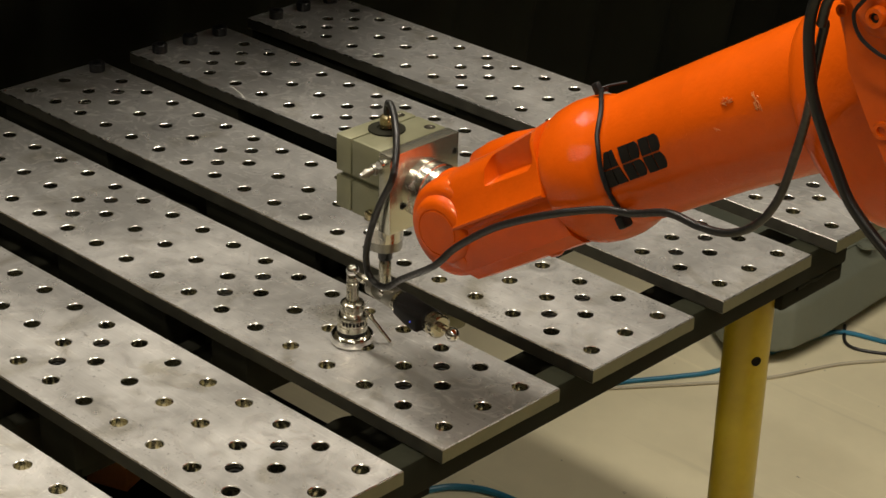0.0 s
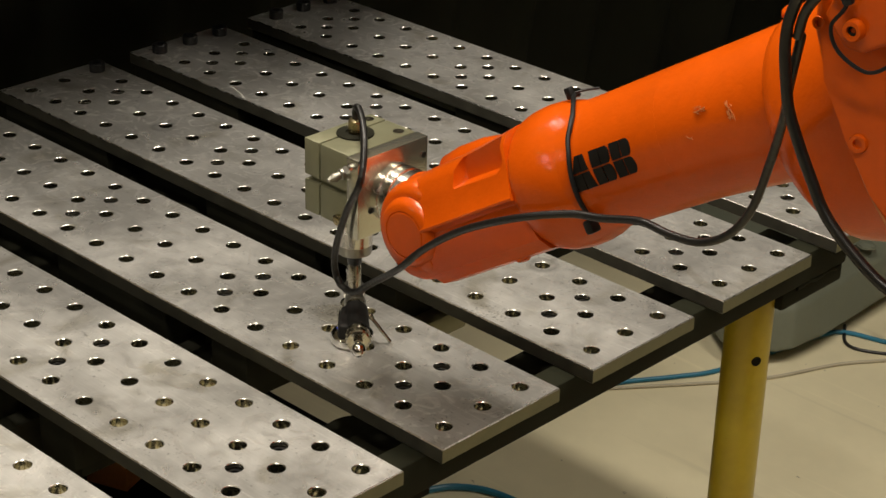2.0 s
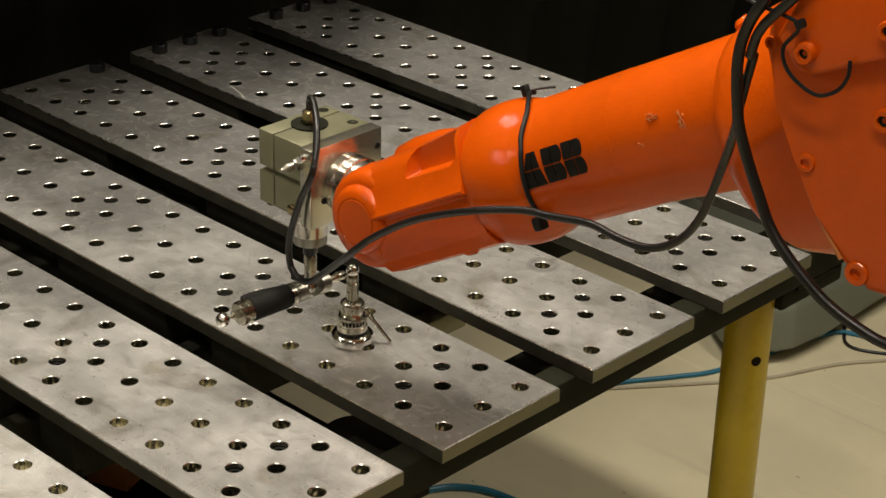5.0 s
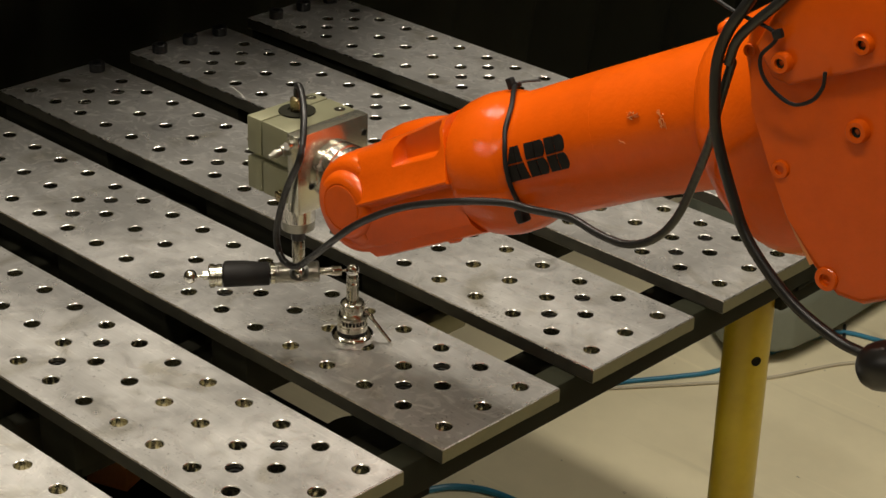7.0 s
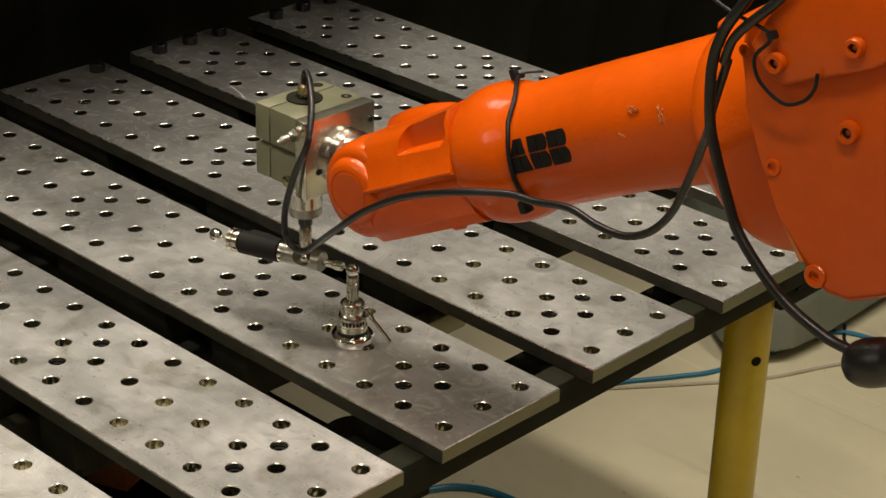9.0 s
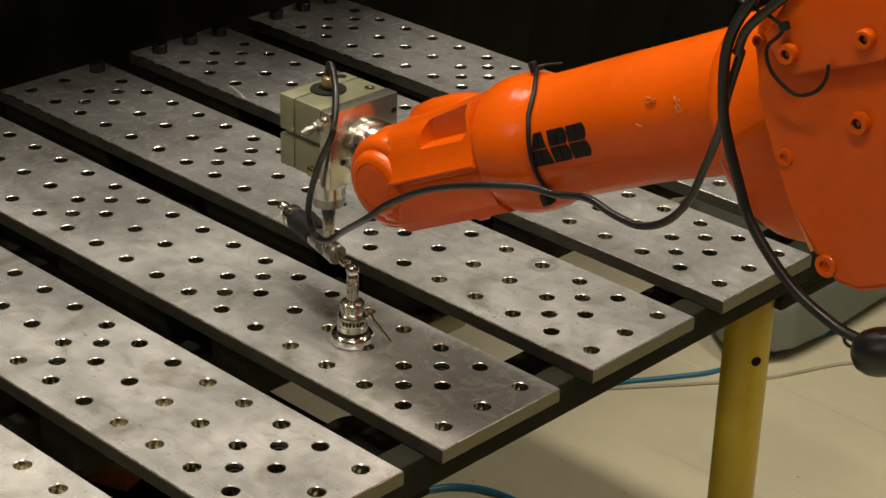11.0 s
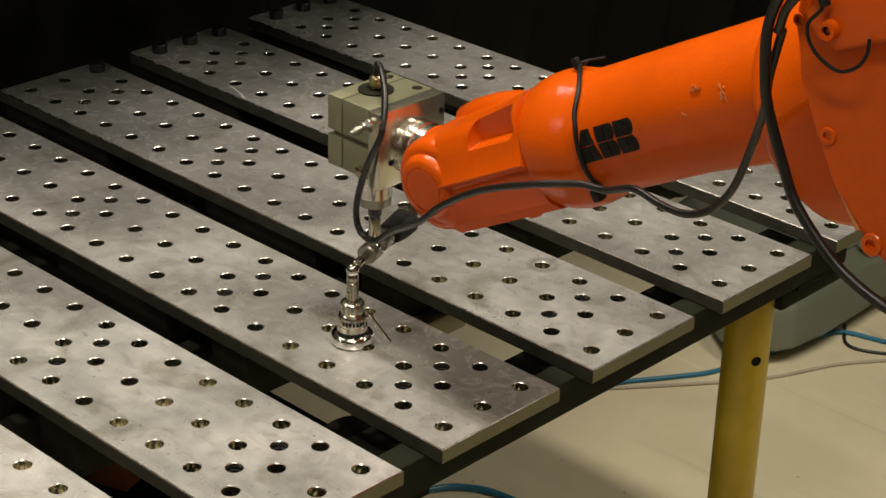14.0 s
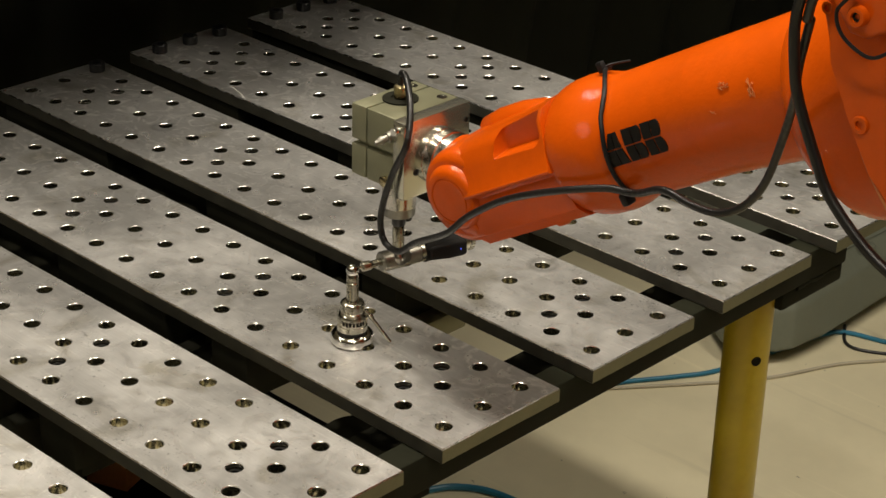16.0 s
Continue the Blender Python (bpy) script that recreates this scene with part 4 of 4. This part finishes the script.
                    for r in (0.0515, 0.0529):
                        for xx in (0.0005, wide):
                            row.append(bm.verts.new((x - sx * xx - lean * 0.3, r * math.cos(a), r * math.sin(a))))
                    rows.append(row)
                for a, b in zip(rows, rows[1:]):
                    for i, j in ((0, 1), (1, 3), (3, 2), (2, 0)):
                        bm.faces.new((a[i], a[j], b[j], b[i]))
                bm.faces.new([rows[0][i] for i in (0, 1, 3, 2)]), bm.faces.new([rows[-1][i] for i in (0, 2, 3, 1)])
                part("mark_block", bm, BLACK_PRINT, ob, "black printed block", smooth=False)
    return ob


def flange():
    """Moves with the tool: origin at the wrist centre, +x from the tool to the wrist."""
    d = WRIST.x
    prof = [(0.0265, 0.0458 - d), (0.0265, 0.0535 - d), (0.0255, 0.0540 - d), (0.0255, 0.0552 - d), (0.0265, 0.0558 - d), (0.0265, 0.0640 - d), (0.0250, 0.0648 - d), (0.0250, 0.0662 - d), (0.0258, 0.0668 - d), (0.0258, 0.0740 - d)]
    ob = part("tool_flange", lathe(prof, along_x(), 48), ALU_DARK, ROBOT, "bright turned aluminium flange")
    part("flange_neck", lathe([(0.0255, 0.0742 - d), (0.0275, 0.0765 - d), (0.0280, 0.082 - d), (0.0280, 0.0)], along_x(), 48), ORANGE, ob)
    for k in range(6):
        a = k * math.tau / 6 + 0.4
        part("bolt", lathe([(0.0030, 0.0), (0.0030, 0.003), (0.0016, 0.0031), (0.0015, 0.0015)], along_x(0.0762 - d, 0.0232 * math.cos(a), 0.0232 * math.sin(a)) @ pose(0, 0, 0, 180), 14), SCREW, ob)
    return ob


robot_base()
TURRET, UPPER_ARM, ELBOW, WRIST_UNIT, FLANGE = turret(), upper_arm(), elbow_housing(), wrist_unit(), flange()

# ---- cables along the arm ----


def cable_nodes(t):
    """The signal cable's way from the plug over the loop, the tie and the slack to the elbow, at t seconds."""
    tool = Matrix.Translation(tool_at(t))
    upper, elbow, wrist, turn = arm_at(t)
    pts = [tool @ Vector(p) for p in ((0.0, 0.0, 0.2475), (0.0006, -0.0006, 0.2555), (0.0065, -0.0040, 0.2625), (0.0200, -0.0120, 0.2600), (0.0400, -0.0280, 0.2465), (0.0535, -0.0445, 0.2213),
                                      (0.0391, -0.0465, 0.189), (0.0275, -0.0465, 0.158), (0.0233, -0.0465, 0.134), (0.029, -0.0465, 0.1166), (0.0477, -0.0465, 0.1139), (0.069, -0.048, 0.1305))]
    pts += [wrist @ Vector((x, y, z)) for x, y, z in ((0.013, 0.068, -0.020), (-0.019, 0.0655, -0.012), (-0.070, 0.064, -0.008), (-0.133, 0.066, -0.0135), (-0.178, 0.0600, -0.024), (-0.204, 0.0610, -0.034))]
    pts += [elbow @ Vector((x, y, z)) for x, y, z in ((0.345, 0.067, -0.043), (0.318, 0.074, -0.058), (0.290, 0.080, -0.069), (0.263, 0.081, -0.069), (0.234, 0.084, -0.056), (0.200, 0.090, -0.028),
                                                      (0.168, 0.105, -0.004), (0.141, 0.124, 0.016), (0.116, 0.129, 0.042))]
    path = smooth_path(pts, 12)
    # nodes at even lengths
    run = [0.0]
    for a, b in zip(path, path[1:]):
        run.append(run[-1] + (b - a).length)
    out, k = [], 0
    for i in range(LINKS + 1):
        s = run[-1] * i / LINKS
        while k < len(run) - 2 and run[k + 1] < s:
            k += 1
        f = (s - run[k]) / max(1e-9, run[k + 1] - run[k])
        out.append(path[k].lerp(path[k + 1], f))
    return out


LINKS = 120
CABLE = thing("signal_cable", "black rubber signal cable looped from the probe along the arm", "cable")


def cable_links():
    nodes = cable_nodes(8.0)
    length = (nodes[1] - nodes[0]).length
    r, n = 0.0031, 12
    prof = []
    for k in range(4):
        a = -math.pi / 2 + k * math.pi / 8
        prof.append((max(0.0001, r * math.cos(a)), r * math.sin(a) - 0.0006))
    prof += [(r, 0.0), (r, length)]
    for k in range(1, 5):
        a = k * math.pi / 8
        prof.append((max(0.0001, r * math.cos(a)), length + 0.0006 + r * math.sin(a)))
    me = mesh_from(lathe(prof, n=n), "cable_link", RUBBER, angle=80)
    out = []
    for i in range(LINKS):
        ob = new("cable_link", me)
        ob.parent = CABLE
        out.append(ob)
    return out


CABLE_LINKS = cable_links()

# power cables, ties and wires fixed to the elbow housing and the wrist
part("power_cable", tube([(0.116, 0.133, 0.043), (0.097, 0.137, 0.058), (0.058, 0.139, 0.072), (0.03, 0.135, 0.086), (-0.04, 0.11, 0.12)], 0.0033, 12), RUBBER, ELBOW, "black rubber power cable")
bundle = part("power_cable", tube([(0.02, 0.115, 0.125), (0.082, 0.136, 0.078), (0.106, 0.137, 0.062), (0.122, 0.137, 0.044), (0.1355, 0.136, 0.016), (0.1425, 0.134, -0.004), (0.147, 0.132, -0.042), (0.147, 0.131, -0.074), (0.130, 0.132, -0.117),
                                   (0.106, 0.132, -0.147), (0.088, 0.132, -0.160)], 0.0038, 14), RUBBER, ELBOW, "black rubber power cable")
part("cable_boot", lathe([(0.003, -0.0085), (0.0080, -0.0072), (0.0122, -0.0040), (0.0152, 0.0015), (0.0166, 0.009), (0.0164, 0.020), (0.0152, 0.024), (0.0152, 0.028), (0.0164, 0.032), (0.0158, 0.09), (0.012, 0.10)], axis_matrix((0.0865, 0.132, -0.169), (0.000, 0.132, -0.172)), 28), RUBBER, bundle, "thick black cable boot")
part("thin_wire", tube([(0.16, 0.10, 0.115), (0.105, 0.130, 0.077), (0.071, 0.139, 0.053), (0.085, 0.1420, 0.042), (0.0875, 0.1410, 0.026), (0.077, 0.1390, 0.009), (0.063, 0.138, 0.007), (0.052, 0.138, 0.013), (0.047, 0.137, 0.022)], 0.0013, 8), NYLON, ELBOW)
part("tie_head", box((0.0655, 0.137, 0.0495), (0.0725, 0.142, 0.0555), 0.0015), NYLON, ELBOW)


def arm_tie():
    pts = []
    for k in range(25):
        a = radians(100 - 146 * k / 24)
        f = max(0.0, min(1.0, (95 - math.degrees(a)) / 60))
        x = -0.168 - 0.022 * math.sin(f * 1.9) + 0.012 * max(0.0, min(1.0, (20 - math.degrees(a)) / 70))
        r = 0.0538 + 0.0045 * max(0.0, 1 - f * 1.6)
        pts.append((x, r * math.cos(a), r * math.sin(a)))
    ob = part("cable_tie", tube(pts, 0.0020, 8, 2), NYLON, WRIST_UNIT, "black nylon cable tie")
    part("tie_head", box((-0.1715, -0.003, 0.0560), (-0.1655, 0.003, 0.0655), 0.0012), NYLON, ob)
    part("tie_tail", tube([(-0.168, -0.002, 0.060), (-0.174, -0.009, 0.0590), (-0.185, -0.016, 0.0560)], 0.0010, 8), NYLON, ob)
    part("tie_knot", box((-0.186, 0.043, -0.044), (-0.178, 0.054, -0.033), 0.002), NYLON, ob)


arm_tie()

# ---- what moves ----


def motions():
    times = [0.25 * k for k in range(65)]
    home = Matrix.Translation(BASE).inverted()
    poses = [arm_at(t) for t in times]
    walk(HOLDER, [(t, Matrix.Translation(tool_at(t))) for t in times])
    walk(BAR, [(t, Matrix.Translation(tool_at(t) + Vector((0, 0, BALL_Z))) @ pose(0, 0, 0, 0, 0, math.degrees(swing(t)))) for t in times])
    for k, ob in enumerate((UPPER_ARM, ELBOW, WRIST_UNIT, TURRET)):
        walk(ob, [(t, home @ p[k]) for t, p in zip(times, poses)])
    walk(FLANGE, [(t, home @ Matrix.Translation(tool_at(t) + WRIST)) for t in times])
    coarse = times[::2]
    ways = [cable_nodes(t) for t in coarse]
    for i, ob in enumerate(CABLE_LINKS):
        rows = []
        for t, nodes in zip(coarse, ways):
            rows.append((t, axis_matrix(nodes[i], nodes[i + 1])))
        walk(ob, rows)


motions()
